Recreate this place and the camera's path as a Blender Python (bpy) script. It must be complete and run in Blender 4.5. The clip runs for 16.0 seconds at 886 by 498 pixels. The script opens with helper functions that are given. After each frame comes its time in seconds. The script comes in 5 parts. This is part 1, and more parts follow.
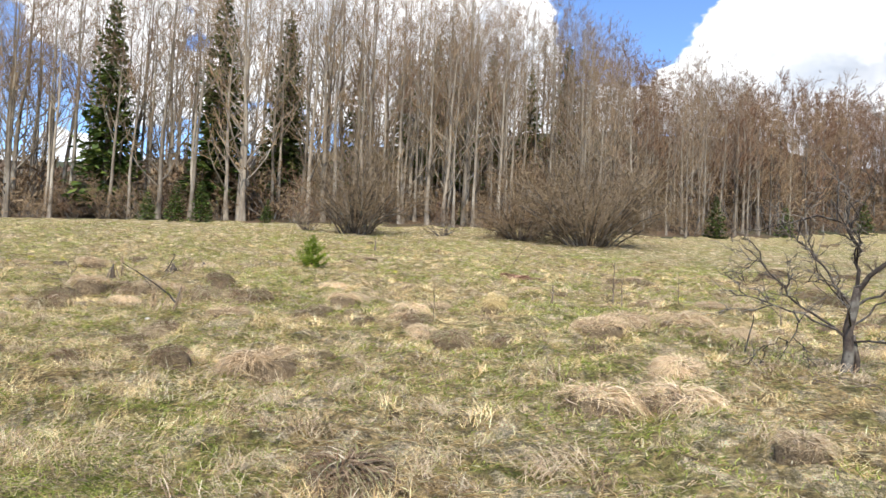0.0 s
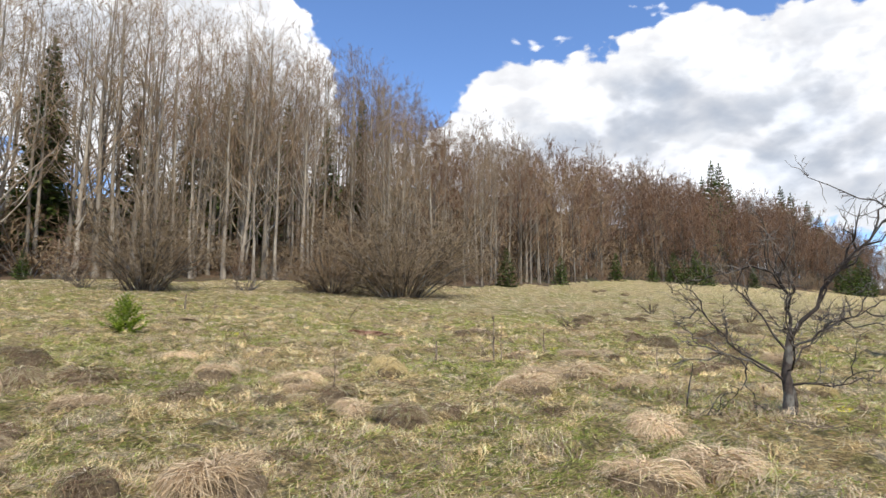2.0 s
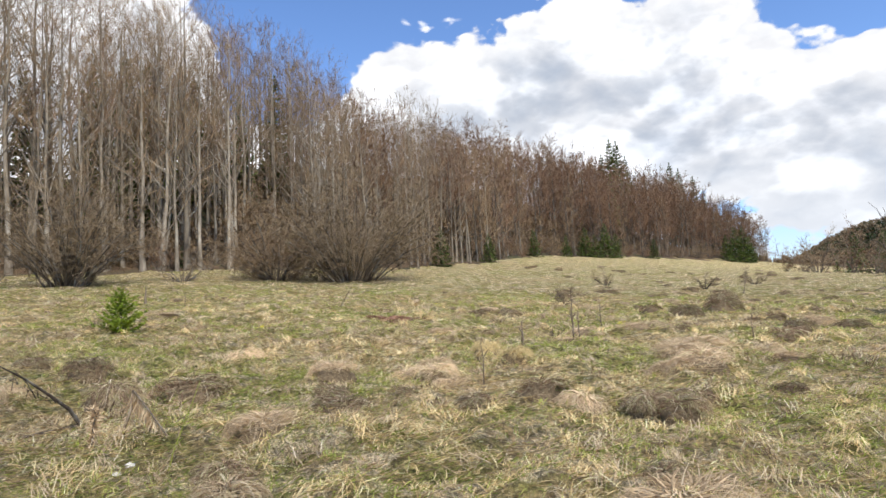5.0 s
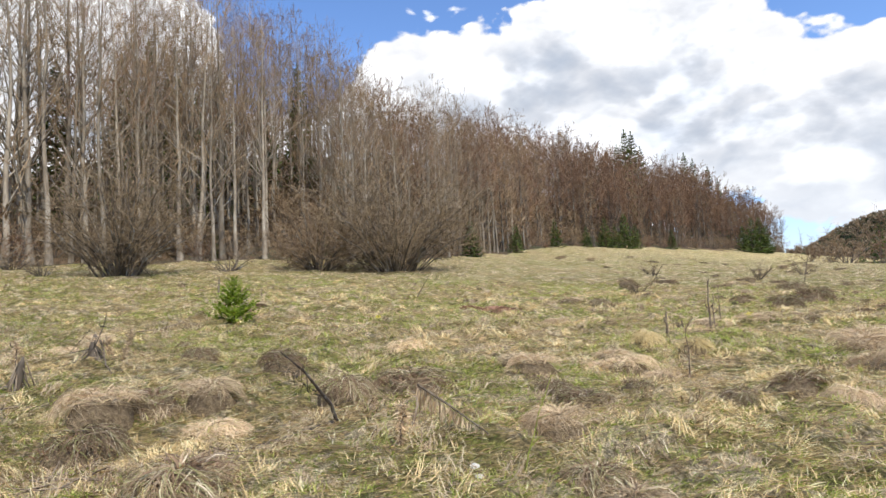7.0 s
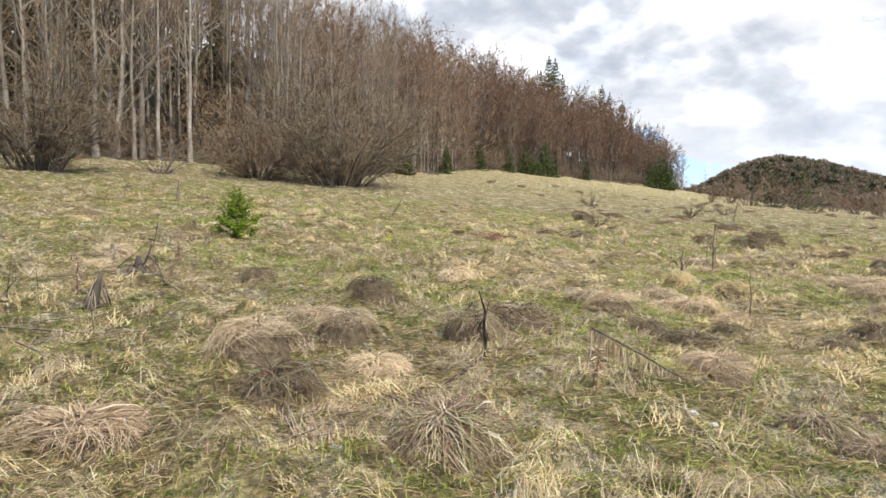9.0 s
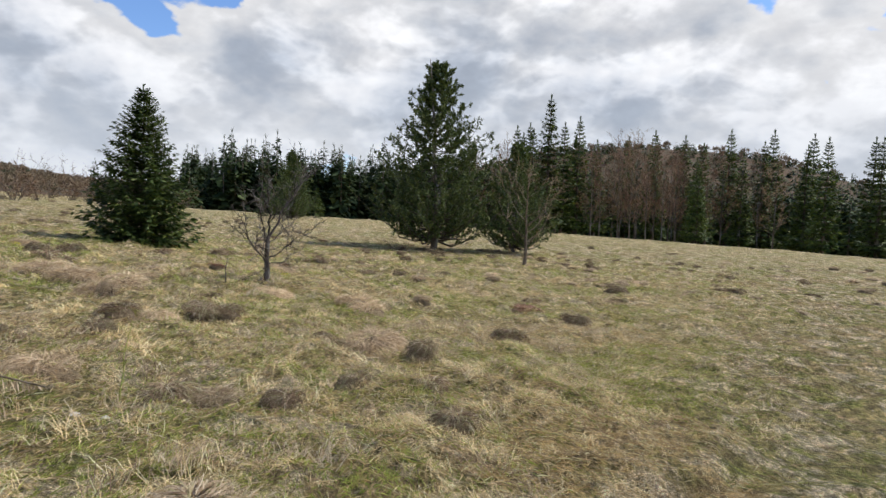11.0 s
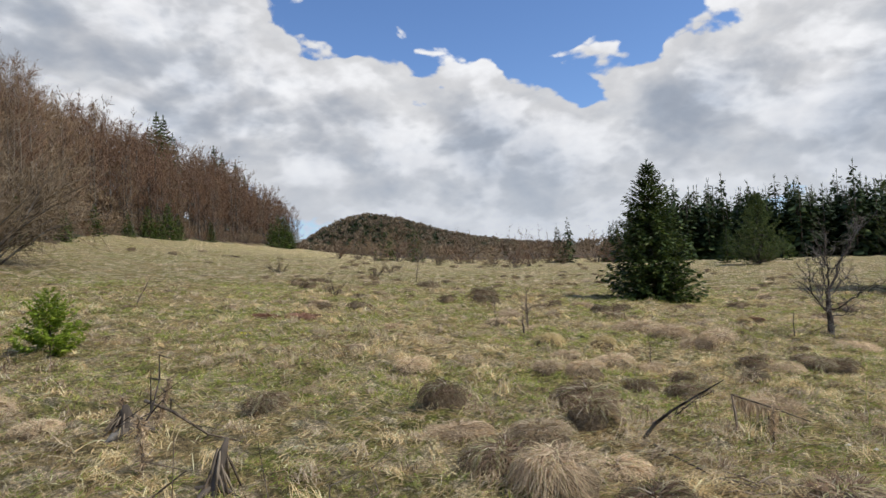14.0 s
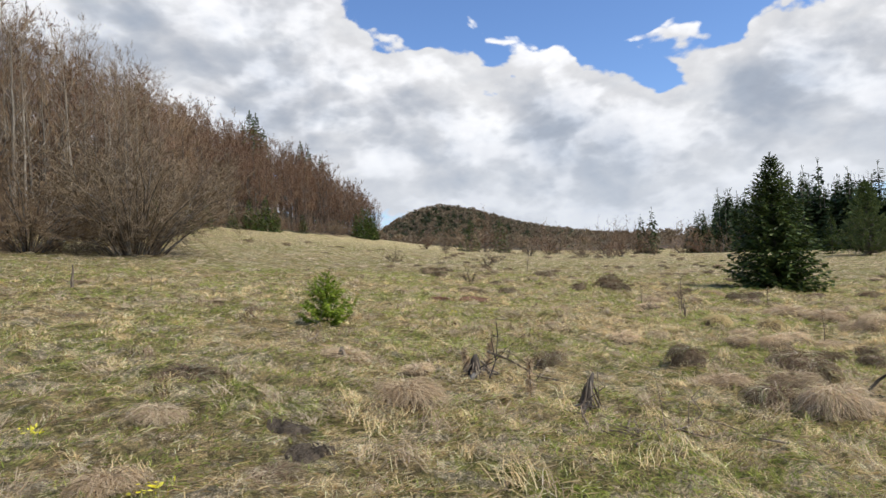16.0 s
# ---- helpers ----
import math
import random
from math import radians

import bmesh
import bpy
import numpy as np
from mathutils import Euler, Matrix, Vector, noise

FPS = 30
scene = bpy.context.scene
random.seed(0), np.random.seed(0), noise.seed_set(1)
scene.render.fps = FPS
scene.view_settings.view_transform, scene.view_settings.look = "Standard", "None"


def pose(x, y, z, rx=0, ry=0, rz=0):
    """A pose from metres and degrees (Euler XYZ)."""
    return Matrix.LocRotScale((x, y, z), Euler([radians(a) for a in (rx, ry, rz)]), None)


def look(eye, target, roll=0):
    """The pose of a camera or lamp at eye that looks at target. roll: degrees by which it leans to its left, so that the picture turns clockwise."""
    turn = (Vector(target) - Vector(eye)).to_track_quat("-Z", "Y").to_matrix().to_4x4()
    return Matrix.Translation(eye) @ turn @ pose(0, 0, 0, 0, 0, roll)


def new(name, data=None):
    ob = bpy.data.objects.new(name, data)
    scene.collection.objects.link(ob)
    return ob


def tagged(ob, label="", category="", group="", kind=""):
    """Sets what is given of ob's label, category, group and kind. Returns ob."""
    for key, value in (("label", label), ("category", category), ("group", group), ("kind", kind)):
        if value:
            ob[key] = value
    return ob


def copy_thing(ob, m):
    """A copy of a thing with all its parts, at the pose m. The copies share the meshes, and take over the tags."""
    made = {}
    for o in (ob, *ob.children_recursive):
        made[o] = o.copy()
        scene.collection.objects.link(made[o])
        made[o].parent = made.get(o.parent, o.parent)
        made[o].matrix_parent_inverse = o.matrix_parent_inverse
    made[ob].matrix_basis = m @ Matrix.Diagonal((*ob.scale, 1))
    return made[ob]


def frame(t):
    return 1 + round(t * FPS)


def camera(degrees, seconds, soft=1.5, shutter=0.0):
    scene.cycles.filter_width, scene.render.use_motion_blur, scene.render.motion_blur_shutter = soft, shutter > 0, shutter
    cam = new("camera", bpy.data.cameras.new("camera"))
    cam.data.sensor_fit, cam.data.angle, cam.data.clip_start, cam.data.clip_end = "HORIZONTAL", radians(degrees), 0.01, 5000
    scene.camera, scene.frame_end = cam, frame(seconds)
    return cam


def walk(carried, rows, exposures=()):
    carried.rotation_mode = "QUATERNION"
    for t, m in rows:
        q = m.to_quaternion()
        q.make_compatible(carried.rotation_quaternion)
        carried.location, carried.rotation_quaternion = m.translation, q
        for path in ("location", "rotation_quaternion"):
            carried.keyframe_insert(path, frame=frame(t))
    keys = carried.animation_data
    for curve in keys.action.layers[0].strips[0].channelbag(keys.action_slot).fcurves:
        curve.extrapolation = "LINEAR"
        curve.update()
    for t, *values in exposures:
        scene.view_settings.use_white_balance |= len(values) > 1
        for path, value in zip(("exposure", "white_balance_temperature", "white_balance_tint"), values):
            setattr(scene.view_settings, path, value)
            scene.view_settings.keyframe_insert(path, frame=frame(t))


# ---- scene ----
cam = camera(70.8, 16.0, 1.5)
PATH = [
    (0, (7.579, -1.412, 1.199), (6.616, 0.339, 1.275), 2.6),
    (0.5, (7.115, -1.25, 1.223), (6.415, 0.621, 1.329), 3.2),
    (1, (6.557, -1.209, 1.294), (5.92, 0.683, 1.408), 3.1),
    (1.5, (5.961, -1.24, 1.299), (5.408, 0.676, 1.445), 2.6),
    (2, (5.376, -1.129, 1.274), (5.065, 0.83, 1.531), 0.1),
    (2.5, (4.799, -1.056, 1.201), (4.647, 0.922, 1.453), -1.3),
    (3, (4.319, -0.897, 1.232), (4.247, 1.09, 1.448), -2.1),
    (3.2, (4.093, -0.779, 1.24), (4.054, 1.211, 1.439), -2.5),
    (5.3, (1.445, -0.048, 1.345), (1.459, 1.943, 1.535), -3.0),
    (5.5, (1.207, 0.012, 1.29), (1.221, 2.003, 1.476), -3.0),
    (6, (0.56, 0.138, 1.366), (0.571, 2.13, 1.545), -3.0),
    (6.5, (-0.041, 0.129, 1.478), (-0.038, 2.122, 1.648), -3.0),
    (7, (-0.622, 0.224, 1.456), (-0.625, 2.218, 1.619), -2.9),
    (7.5, (-1.203, 0.23, 1.517), (-1.211, 2.224, 1.67), -2.9),
    (8, (-1.707, 0.268, 1.528), (-1.725, 2.263, 1.669), -3.0),
    (8.5, (-2.306, 0.427, 1.629), (-2.364, 2.426, 1.648), -2.6),
    (9, (-2.817, 0.555, 1.681), (-2.53, 2.531, 1.572), 0.7),
    (9.5, (-3.221, 0.789, 1.669), (-2.407, 2.613, 1.569), 2.2),
    (10, (-3.636, 0.981, 1.796), (-2.385, 2.535, 1.652), 2.5),
    (10.2, (-3.78, 1.051, 1.816), (-2.379, 2.471, 1.671), 2.6),
    (11.35, (-4.638, 1.51, 1.855), (-2.641, 1.545, 1.751), 2.2),
    (12.3, (-5.34, 1.886, 1.888), (-3.417, 2.431, 1.809), 1.7),
    (12.5, (-5.557, 2.061, 1.984), (-3.713, 2.831, 1.899), 1.4),
    (13, (-6.123, 2.313, 2.035), (-4.49, 3.464, 1.941), 0.7),
    (13.5, (-6.604, 2.526, 2.232), (-5.067, 3.804, 2.165), -0.3),
    (14, (-7.147, 2.776, 2.199), (-5.771, 4.227, 2.252), -3.0),
    (14.5, (-7.883, 2.864, 2.197), (-6.622, 4.415, 2.253), -2.9),
    (15, (-8.65, 2.891, 2.213), (-7.43, 4.475, 2.255), -2.8),
    (15.5, (-9.467, 2.959, 2.277), (-8.256, 4.55, 2.315), -2.8),
    (16, (-10.22, 2.88, 2.283), (-9.019, 4.479, 2.318), -2.9),
]
walk(cam, [(t, look(eye, target, roll)) for t, eye, target, roll in PATH],
     [(0, 0.38), (1.5, 0.18), (2.2, -0.02), (3.2, 0.0), (5.5, 0.06), (7.5, 0.12), (9.0, 0.13), (9.5, -0.2), (10, -0.28), (12.5, -0.40), (14.0, -0.5), (14.5, -0.46), (16, -0.29)])

# ---- world and sun ----
SUN_AZ, SUN_EL = 150.0, 53.0          # clockwise from +y, above the horizon
s_az, s_el = radians(SUN_AZ), radians(SUN_EL)
sun_dir = Vector((math.sin(s_az) * math.cos(s_el), math.cos(s_az) * math.cos(s_el), math.sin(s_el)))
sun_data = bpy.data.lights.new("sun", "SUN")
sun_data.energy, sun_data.angle, sun_data.color = 4.8, radians(0.6), (1.0, 0.95, 0.86)
sun = new("sun", sun_data)
sun.matrix_world = look(sun_dir * 300, (0, 0, 0))


class Nodes:
    """Short hand for a node tree."""

    def __init__(self, tree):
        self.tree = tree
        tree.nodes.clear()

    def add(self, kind, inputs=(), **props):
        n = self.tree.nodes.new(kind)
        for k, v in props.items():
            setattr(n, k, v)
        for key, v in dict(inputs).items():
            if isinstance(v, bpy.types.NodeSocket):
                self.tree.links.new(v, n.inputs[key])
            else:
                n.inputs[key].default_value = v
        return n

    def math(self, op, a, b=0.0, c=0.0, clamp=False):
        return self.add("ShaderNodeMath", {0: a, 1: b, 2: c}, operation=op, use_clamp=clamp).outputs[0]

    def vmath(self, op, a, b=(0, 0, 0)):
        return self.add("ShaderNodeVectorMath", {0: a, 1: b}, operation=op).outputs[0]

    def noise(self, vec, scale, detail=4.0, rough=0.55, distort=0.0):
        return self.add("ShaderNodeTexNoise", {"Vector": vec, "Scale": scale, "Detail": detail, "Roughness": rough, "Distortion": distort}).outputs[0]

    def ramp(self, x, lo, hi, a=0.0, b=1.0, smooth=True):
        return self.add("ShaderNodeMapRange", {0: x, 1: lo, 2: hi, 3: a, 4: b}, interpolation_type="SMOOTHSTEP" if smooth else "LINEAR").outputs[0]

    def mix(self, fac, a, b, blend="MIX"):
        return self.add("ShaderNodeMix", {0: fac, 6: a, 7: b}, data_type="RGBA", blend_type=blend).outputs[2]


def build_world():
    world = bpy.data.worlds.new("sky")
    world.use_nodes = True
    scene.world = world
    n = Nodes(world.node_tree)
    sky = n.add("ShaderNodeTexSky", sky_type="NISHITA", sun_disc=False, sun_elevation=s_el, sun_rotation=s_az, altitude=900.0, air_density=1.0, dust_density=0.6, ozone_density=1.6)
    d = n.add("ShaderNodeTexCoord").outputs["Generated"]
    z = n.add("ShaderNodeSeparateXYZ", {0: d}).outputs[2]
    flat = n.vmath("MULTIPLY", d, (1.0, 1.0, 1.7))
    shifted = n.vmath("ADD", flat, (5.3, 1.7, 0.4))
    above = n.vmath("ADD", shifted, (0.02, -0.03, 0.085))
    big = n.noise(shifted, 2.3, 2.0, 0.5)

    def billows(at):
        """Rounded heads of cumulus at three sizes."""
        wob = n.add("ShaderNodeTexNoise", {"Vector": at, "Scale": 9.0, "Detail": 3.0}).outputs["Color"]
        bent = n.vmath("ADD", at, n.vmath("MULTIPLY", wob, (0.10, 0.10, 0.10)))
        total = n.math("MULTIPLY", n.noise(at, 6.0, 7.0, 0.55, 0.2), 0.46)
        for scale, weight in ((9.0, 0.17), (21.0, 0.085), (47.0, 0.045)):
            cell = n.add("ShaderNodeTexVoronoi", {"Vector": bent, "Scale": scale, "Randomness": 1.0}, feature="SMOOTH_F1")
            cell.inputs["Smoothness"].default_value = 0.35
            total = n.math("ADD", total, n.math("MULTIPLY", n.math("SUBTRACT", 0.75, cell.outputs["Distance"]), weight))
        return n.math("ADD", total, 0.065)

    puff, over = billows(shifted), billows(above)
    # banks of cumulus and the blue gaps between them: bearing, height, width in degrees, weight
    banks = n.ramp(z, 0.42, 0.62, 0.0, -0.05)
    for az, el, wide, weight in ((-32, 23, 17, 0.17), (-22, 12, 14, 0.12), (-52, 22, 15, 0.12), (1, 17, 15, 0.17), (17, 17, 14, 0.14), (28, 17, 15, 0.17), (42, 11, 16, 0.15), (57, 10, 15, 0.19), (76, 16, 12, 0.15), (92, 18, 16, 0.14), (82, 7, 11, 0.16), (100, 9, 13, 0.14), (116, 12, 16, 0.14),
                                 (-14, 28, 12, -0.16), (4, 33, 13, -0.20), (22, 34, 12, -0.20), (41, 26, 15, -0.20), (55, 23, 13, -0.21), (65, 20, 7, -0.10), (67, 11, 8, 0.13), (82, 33, 14, -0.10), (-16, 20, 7, -0.08)):
        c, e = radians(az), radians(el)
        spot = (math.sin(c) * math.cos(e), math.cos(c) * math.cos(e), math.sin(e))
        dot = n.add("ShaderNodeVectorMath", {0: n.vmath("NORMALIZE", d), 1: spot}, operation="DOT_PRODUCT").outputs["Value"]
        banks = n.math("ADD", banks, n.ramp(dot, math.cos(radians(wide)), 1.0, 0.0, weight))
    base = n.math("ADD", n.math("MULTIPLY", big, 0.30), banks)
    dens = n.math("ADD", base, puff)
    cover = n.ramp(dens, 0.525, 0.56)
    shade = n.ramp(n.math("ADD", base, over), 0.61, 0.92)
    lit = n.mix(shade, (1.13, 1.14, 1.17, 1), (0.57, 0.645, 0.77, 1))
    edge_glow = n.ramp(n.math("SUBTRACT", puff, over), -0.05, 0.10, 0.86, 1.12)
    lit = n.mix(1.0, lit, n.add("ShaderNodeCombineXYZ", {0: edge_glow, 1: edge_glow, 2: edge_glow}).outputs[0], "MULTIPLY")
    tone = n.mix(n.ramp(n.noise(shifted, 15.0, 6.0, 0.6), 0.35, 0.7), (0.92, 0.92, 0.93, 1), (1.05, 1.05, 1.05, 1))
    lit = n.mix(1.0, lit, tone, "MULTIPLY")
    lit = n.mix(n.ramp(z, 0.03, 0.26, 0.52, 0.0), lit, (0.64, 0.725, 0.85, 1))
    blue = n.mix(1.0, sky.outputs[0], (0.15, 0.178, 0.22, 1), "MULTIPLY")
    haze = n.ramp(z, 0.0, 0.16, 0.75, 0.0)
    blue = n.mix(haze, blue, (0.70, 0.79, 0.92, 1))
    colour = n.mix(cover, blue, lit)
    bg = n.add("ShaderNodeBackground", {0: colour, 1: 1.0})
    n.tree.links.new(bg.outputs[0], n.add("ShaderNodeOutputWorld").inputs[0])


build_world()


# ---- materials ----
def material(name, build, rough=0.9):
    m = bpy.data.materials.new(name)
    m.use_nodes = True
    n = Nodes(m.node_tree)
    out = n.add("ShaderNodeOutputMaterial")
    bsdf = n.add("ShaderNodeBsdfPrincipled", {"Roughness": rough, "Specular IOR Level": 0.25})
    n.tree.links.new(bsdf.outputs[0], out.inputs[0])
    build(n, bsdf, out)
    return m


def link(n, a, b):
    n.tree.links.new(a, b)


def place_of(n):
    return n.add("ShaderNodeNewGeometry").outputs["Position"]


def bump(n, bsdf, height, strength=0.5, distance=0.02):
    b = n.add("ShaderNodeBump", {"Height": height, "Strength": strength, "Distance": distance})
    link(n, b.outputs[0], bsdf.inputs["Normal"])


def m_ground(n, bsdf, out):
    p = place_of(n)
    a = n.ramp(n.noise(p, 0.35, 6.0, 0.65), 0.42, 0.60)
    b = n.ramp(n.noise(n.vmath("ADD", p, (7, 3, 0)), 1.6, 6.0, 0.65), 0.36, 0.68)
    f = n.noise(p, 26.0, 6.0, 0.75)
    g = n.noise(n.vmath("MULTIPLY", p, (1.0, 0.6, 1.0)), 85.0, 4.0, 0.75)
    straw = n.mix(b, (0.29, 0.20, 0.094, 1), (0.51, 0.375, 0.185, 1))
    green = n.mix(n.ramp(f, 0.3, 0.7), (0.125, 0.15, 0.024, 1), (0.295, 0.305, 0.062, 1))
    c = n.mix(n.math("MULTIPLY", n.math("ADD", a, n.ramp(n.noise(p, 3.2, 6.0, 0.65), 0.44, 0.62)), 0.5), straw, green)
    pink = n.ramp(n.noise(n.vmath("ADD", p, (4, 8, 2)), 1.1, 6.0, 0.7), 0.56, 0.68, 0.0, 0.7)
    c = n.mix(pink, c, (0.55, 0.38, 0.23, 1))
    c = n.mix(n.ramp(g, 0.36, 0.50, 0.5, 0.0), c, (0.12, 0.09, 0.045, 1))
    c = n.mix(n.ramp(f, 0.5, 0.72, 0.0, 0.55), c, (0.64, 0.52, 0.30, 1))
    dark = n.ramp(n.noise(n.vmath("ADD", p, (1, 9, 4)), 0.9, 6.0, 0.7), 0.60, 0.72)
    c = n.mix(n.math("MULTIPLY", dark, 0.5), c, (0.13, 0.09, 0.048, 1))
    bleached = n.ramp(n.noise(n.vmath("ADD", p, (3, 1, 7)), 2.0, 9.0, 0.74, 0.4), 0.49, 0.57)
    c = n.mix(n.math("MULTIPLY", bleached, n.ramp(g, 0.40, 0.56)), c, (0.74, 0.61, 0.42, 1))
    # gaps in the thatch with their shadow, painted on as dark olive spots
    gap_shade = n.ramp(n.noise(n.vmath("ADD", p, (8, 2, 5)), 4.5, 9.0, 0.76, 0.4), 0.53, 0.62)
    c = n.mix(n.math("MULTIPLY", gap_shade, 0.45), c, (0.16, 0.135, 0.06, 1))
    c = n.mix(1.0, c, (1.30, 1.29, 1.22, 1), "MULTIPLY")
    clump = n.noise(n.vmath("ADD", p, (2, 6, 1)), 8.0, 7.0, 0.72)
    fine = n.noise(n.vmath("ADD", p, (6, 1, 9)), 21.0, 5.0, 0.75)
    m = n.math("MULTIPLY", n.ramp(clump, 0.40, 0.60, 0.55, 1.28), n.ramp(fine, 0.38, 0.62, 0.62, 1.34))
    c = n.mix(1.0, c, n.add("ShaderNodeCombineXYZ", {0: m, 1: m, 2: m}).outputs[0], "MULTIPLY")
    link(n, c, bsdf.inputs["Base Color"])
    bump(n, bsdf, n.math("ADD", n.math("ADD", f, n.math("MULTIPLY", g, 0.6)), n.noise(p, 5.0, 5.0, 0.6)), 1.0, 0.15)


def island(n):
    return n.add("ShaderNodeNewGeometry").outputs["Random Per Island"]


def colour_ramp(n, x, stops):
    r = n.add("ShaderNodeValToRGB", {0: x})
    els = r.color_ramp.elements
    while len(els) < len(stops):
        els.new(0.5)
    for e, (pos, col) in zip(els, stops):
        e.position, e.color = pos, (*col, 1)
    return r.outputs[0]


def ramp_material(name, stops, rough=0.85, through_light=0.0, own=0.25, grain=0.0):
    """Blades, needles and twigs: a colour to each piece, a shift to each thing, some light through thin leaves."""
    def build(n, bsdf, out):
        c = colour_ramp(n, island(n), stops)
        r = n.add("ShaderNodeObjectInfo").outputs["Random"]
        v = n.ramp(r, 0, 1, 1 - own, 1 + own, False)
        c = n.mix(1.0, c, n.add("ShaderNodeCombineXYZ", {0: v, 1: v, 2: v}).outputs[0], "MULTIPLY")
        if grain:
            g = n.ramp(n.noise(place_of(n), grain, 4.0, 0.6), 0.3, 0.7, 0.7, 1.25)
            c = n.mix(1.0, c, n.add("ShaderNodeCombineXYZ", {0: g, 1: g, 2: g}).outputs[0], "MULTIPLY")
        link(n, c, bsdf.inputs["Base Color"])
        if through_light:
            t = n.add("ShaderNodeBsdfTranslucent", {0: c})
            m = n.add("ShaderNodeMixShader", {0: through_light, 1: bsdf.outputs[0], 2: t.outputs[0]})
            link(n, m.outputs[0], out.inputs[0])
    return material(name, build, rough)


def bark_material(name, dark, light, scale=6.0, stretch=0.25, patch=(0.33, 0.33, 0.30)):
    def build(n, bsdf, out):
        p = n.vmath("MULTIPLY", n.add("ShaderNodeTexCoord").outputs["Object"], (1, 1, stretch))
        r = n.add("ShaderNodeObjectInfo").outputs["Random"]
        a = n.noise(p, scale, 6.0, 0.65)
        c = n.mix(n.ramp(a, 0.3, 0.7), (*dark, 1), (*light, 1))
        c = n.mix(n.ramp(n.noise(n.vmath("ADD", p, (3, 1, 7)), scale * 0.35, 4.0, 0.6), 0.5, 0.68, 0, 0.7), c, (*patch, 1))
        v = n.ramp(r, 0, 1, 0.7, 1.3, False)
        c = n.mix(1.0, c, n.add("ShaderNodeCombineXYZ", {0: v, 1: v, 2: v}).outputs[0], "MULTIPLY")
        link(n, c, bsdf.inputs["Base Color"])
        bump(n, bsdf, a, 0.6, 0.02)
    return material(name, build, 0.9)


GROUND = material("meadow_turf", m_ground, 0.95)
BEECH_BARK = bark_material("grey_beech_bark", (0.15, 0.12, 0.09), (0.33, 0.285, 0.22), 3.0, 0.3, (0.40, 0.365, 0.30))
BROWN_BARK = bark_material("brown_bark", (0.07, 0.055, 0.04), (0.17, 0.14, 0.11), 5.0)
THORN_BARK = bark_material("lichened_thorn_bark", (0.028, 0.021, 0.018), (0.085, 0.068, 0.055), 16.0, 0.6, (0.20, 0.19, 0.16))
THORN_TWIGS = ramp_material("lichened_thorn_twigs", [(0, (0.05, 0.04, 0.034)), (0.5, (0.13, 0.11, 0.09)), (1, (0.30, 0.27, 0.23))], 0.85, 0, 0.1)
DEAD_WOOD = bark_material("weathered_dead_wood", (0.10, 0.072, 0.048), (0.29, 0.225, 0.155), 24.0, 0.3, (0.36, 0.30, 0.22))
TWIG_BROWN = ramp_material("bare_twigs", [(0, (0.144, 0.0912, 0.0492)), (0.5, (0.258, 0.176, 0.102)), (1, (0.372, 0.274, 0.166))], 0.85, 0, 0.3)
TWIG_RED = ramp_material("budding_twigs", [(0, (0.123, 0.0661, 0.0381)), (0.5, (0.213, 0.125, 0.0739)), (1, (0.291, 0.19, 0.118))], 0.85, 0, 0.25)
TWIG_GREY = ramp_material("grey_shrub_twigs", [(0, (0.125, 0.088, 0.052)), (0.6, (0.245, 0.18, 0.11)), (1, (0.35, 0.275, 0.18))], 0.85, 0, 0.2)
SPRUCE_NEEDLES = ramp_material("spruce_needles", [(0, (0.032, 0.055, 0.013)), (0.6, (0.08, 0.125, 0.026)), (1, (0.18, 0.225, 0.045))], 0.6, 0.12, 0.2)
YOUNG_NEEDLES = ramp_material("young_spruce_needles", [(0, (0.13, 0.20, 0.02)), (0.5, (0.28, 0.38, 0.04)), (1, (0.44, 0.50, 0.08))], 0.6, 0.4, 0.1)
# spruce needle colour darkened to stand in for shade on the far conifers
FAR_SHADED_NEEDLES = ramp_material("dark_spruce_needles", [(0, (0.022, 0.04, 0.014)), (0.6, (0.048, 0.078, 0.026)), (1, (0.10, 0.135, 0.042))], 0.75, 0.04, 0.1)
PINE_NEEDLES = ramp_material("pine_needles", [(0, (0.05, 0.075, 0.026)), (0.6, (0.11, 0.15, 0.046)), (1, (0.20, 0.235, 0.07))], 0.6, 0.12, 0.15)


def m_litter(n, bsdf, out):
    p = place_of(n)
    f = n.noise(p, 9.0, 6.0, 0.7)
    c = n.mix(n.ramp(f, 0.3, 0.7), (0.055, 0.036, 0.022, 1), (0.165, 0.105, 0.06, 1))
    c = n.mix(n.ramp(n.noise(p, 0.12, 5.0, 0.65), 0.45, 0.62), c, (0.05, 0.055, 0.025, 1))
    link(n, c, bsdf.inputs["Base Color"])
    bump(n, bsdf, f, 0.8, 0.06)


LITTER = material("leaf_litter", m_litter, 0.95)
STRAW = ramp_material("dry_grass", [(0, (0.445, 0.306, 0.136)), (0.35, (0.673, 0.501, 0.247)), (0.7, (0.857, 0.669, 0.360)), (1, (0.860, 0.835, 0.501))], 0.7, 0.3, 0.1)
PINK_STRAW = ramp_material("bleached_sedge", [(0, (0.393, 0.270, 0.166)), (0.4, (0.655, 0.493, 0.312)), (0.8, (0.860, 0.710, 0.488)), (1, (0.480, 0.456, 0.185))], 0.75, 0.3, 0.2)
YELLOW_STRAW = ramp_material("yellow_grass", [(0, (0.423, 0.314, 0.135)), (0.6, (0.685, 0.529, 0.252)), (1, (0.775, 0.655, 0.366))], 0.7, 0.25, 0.1)
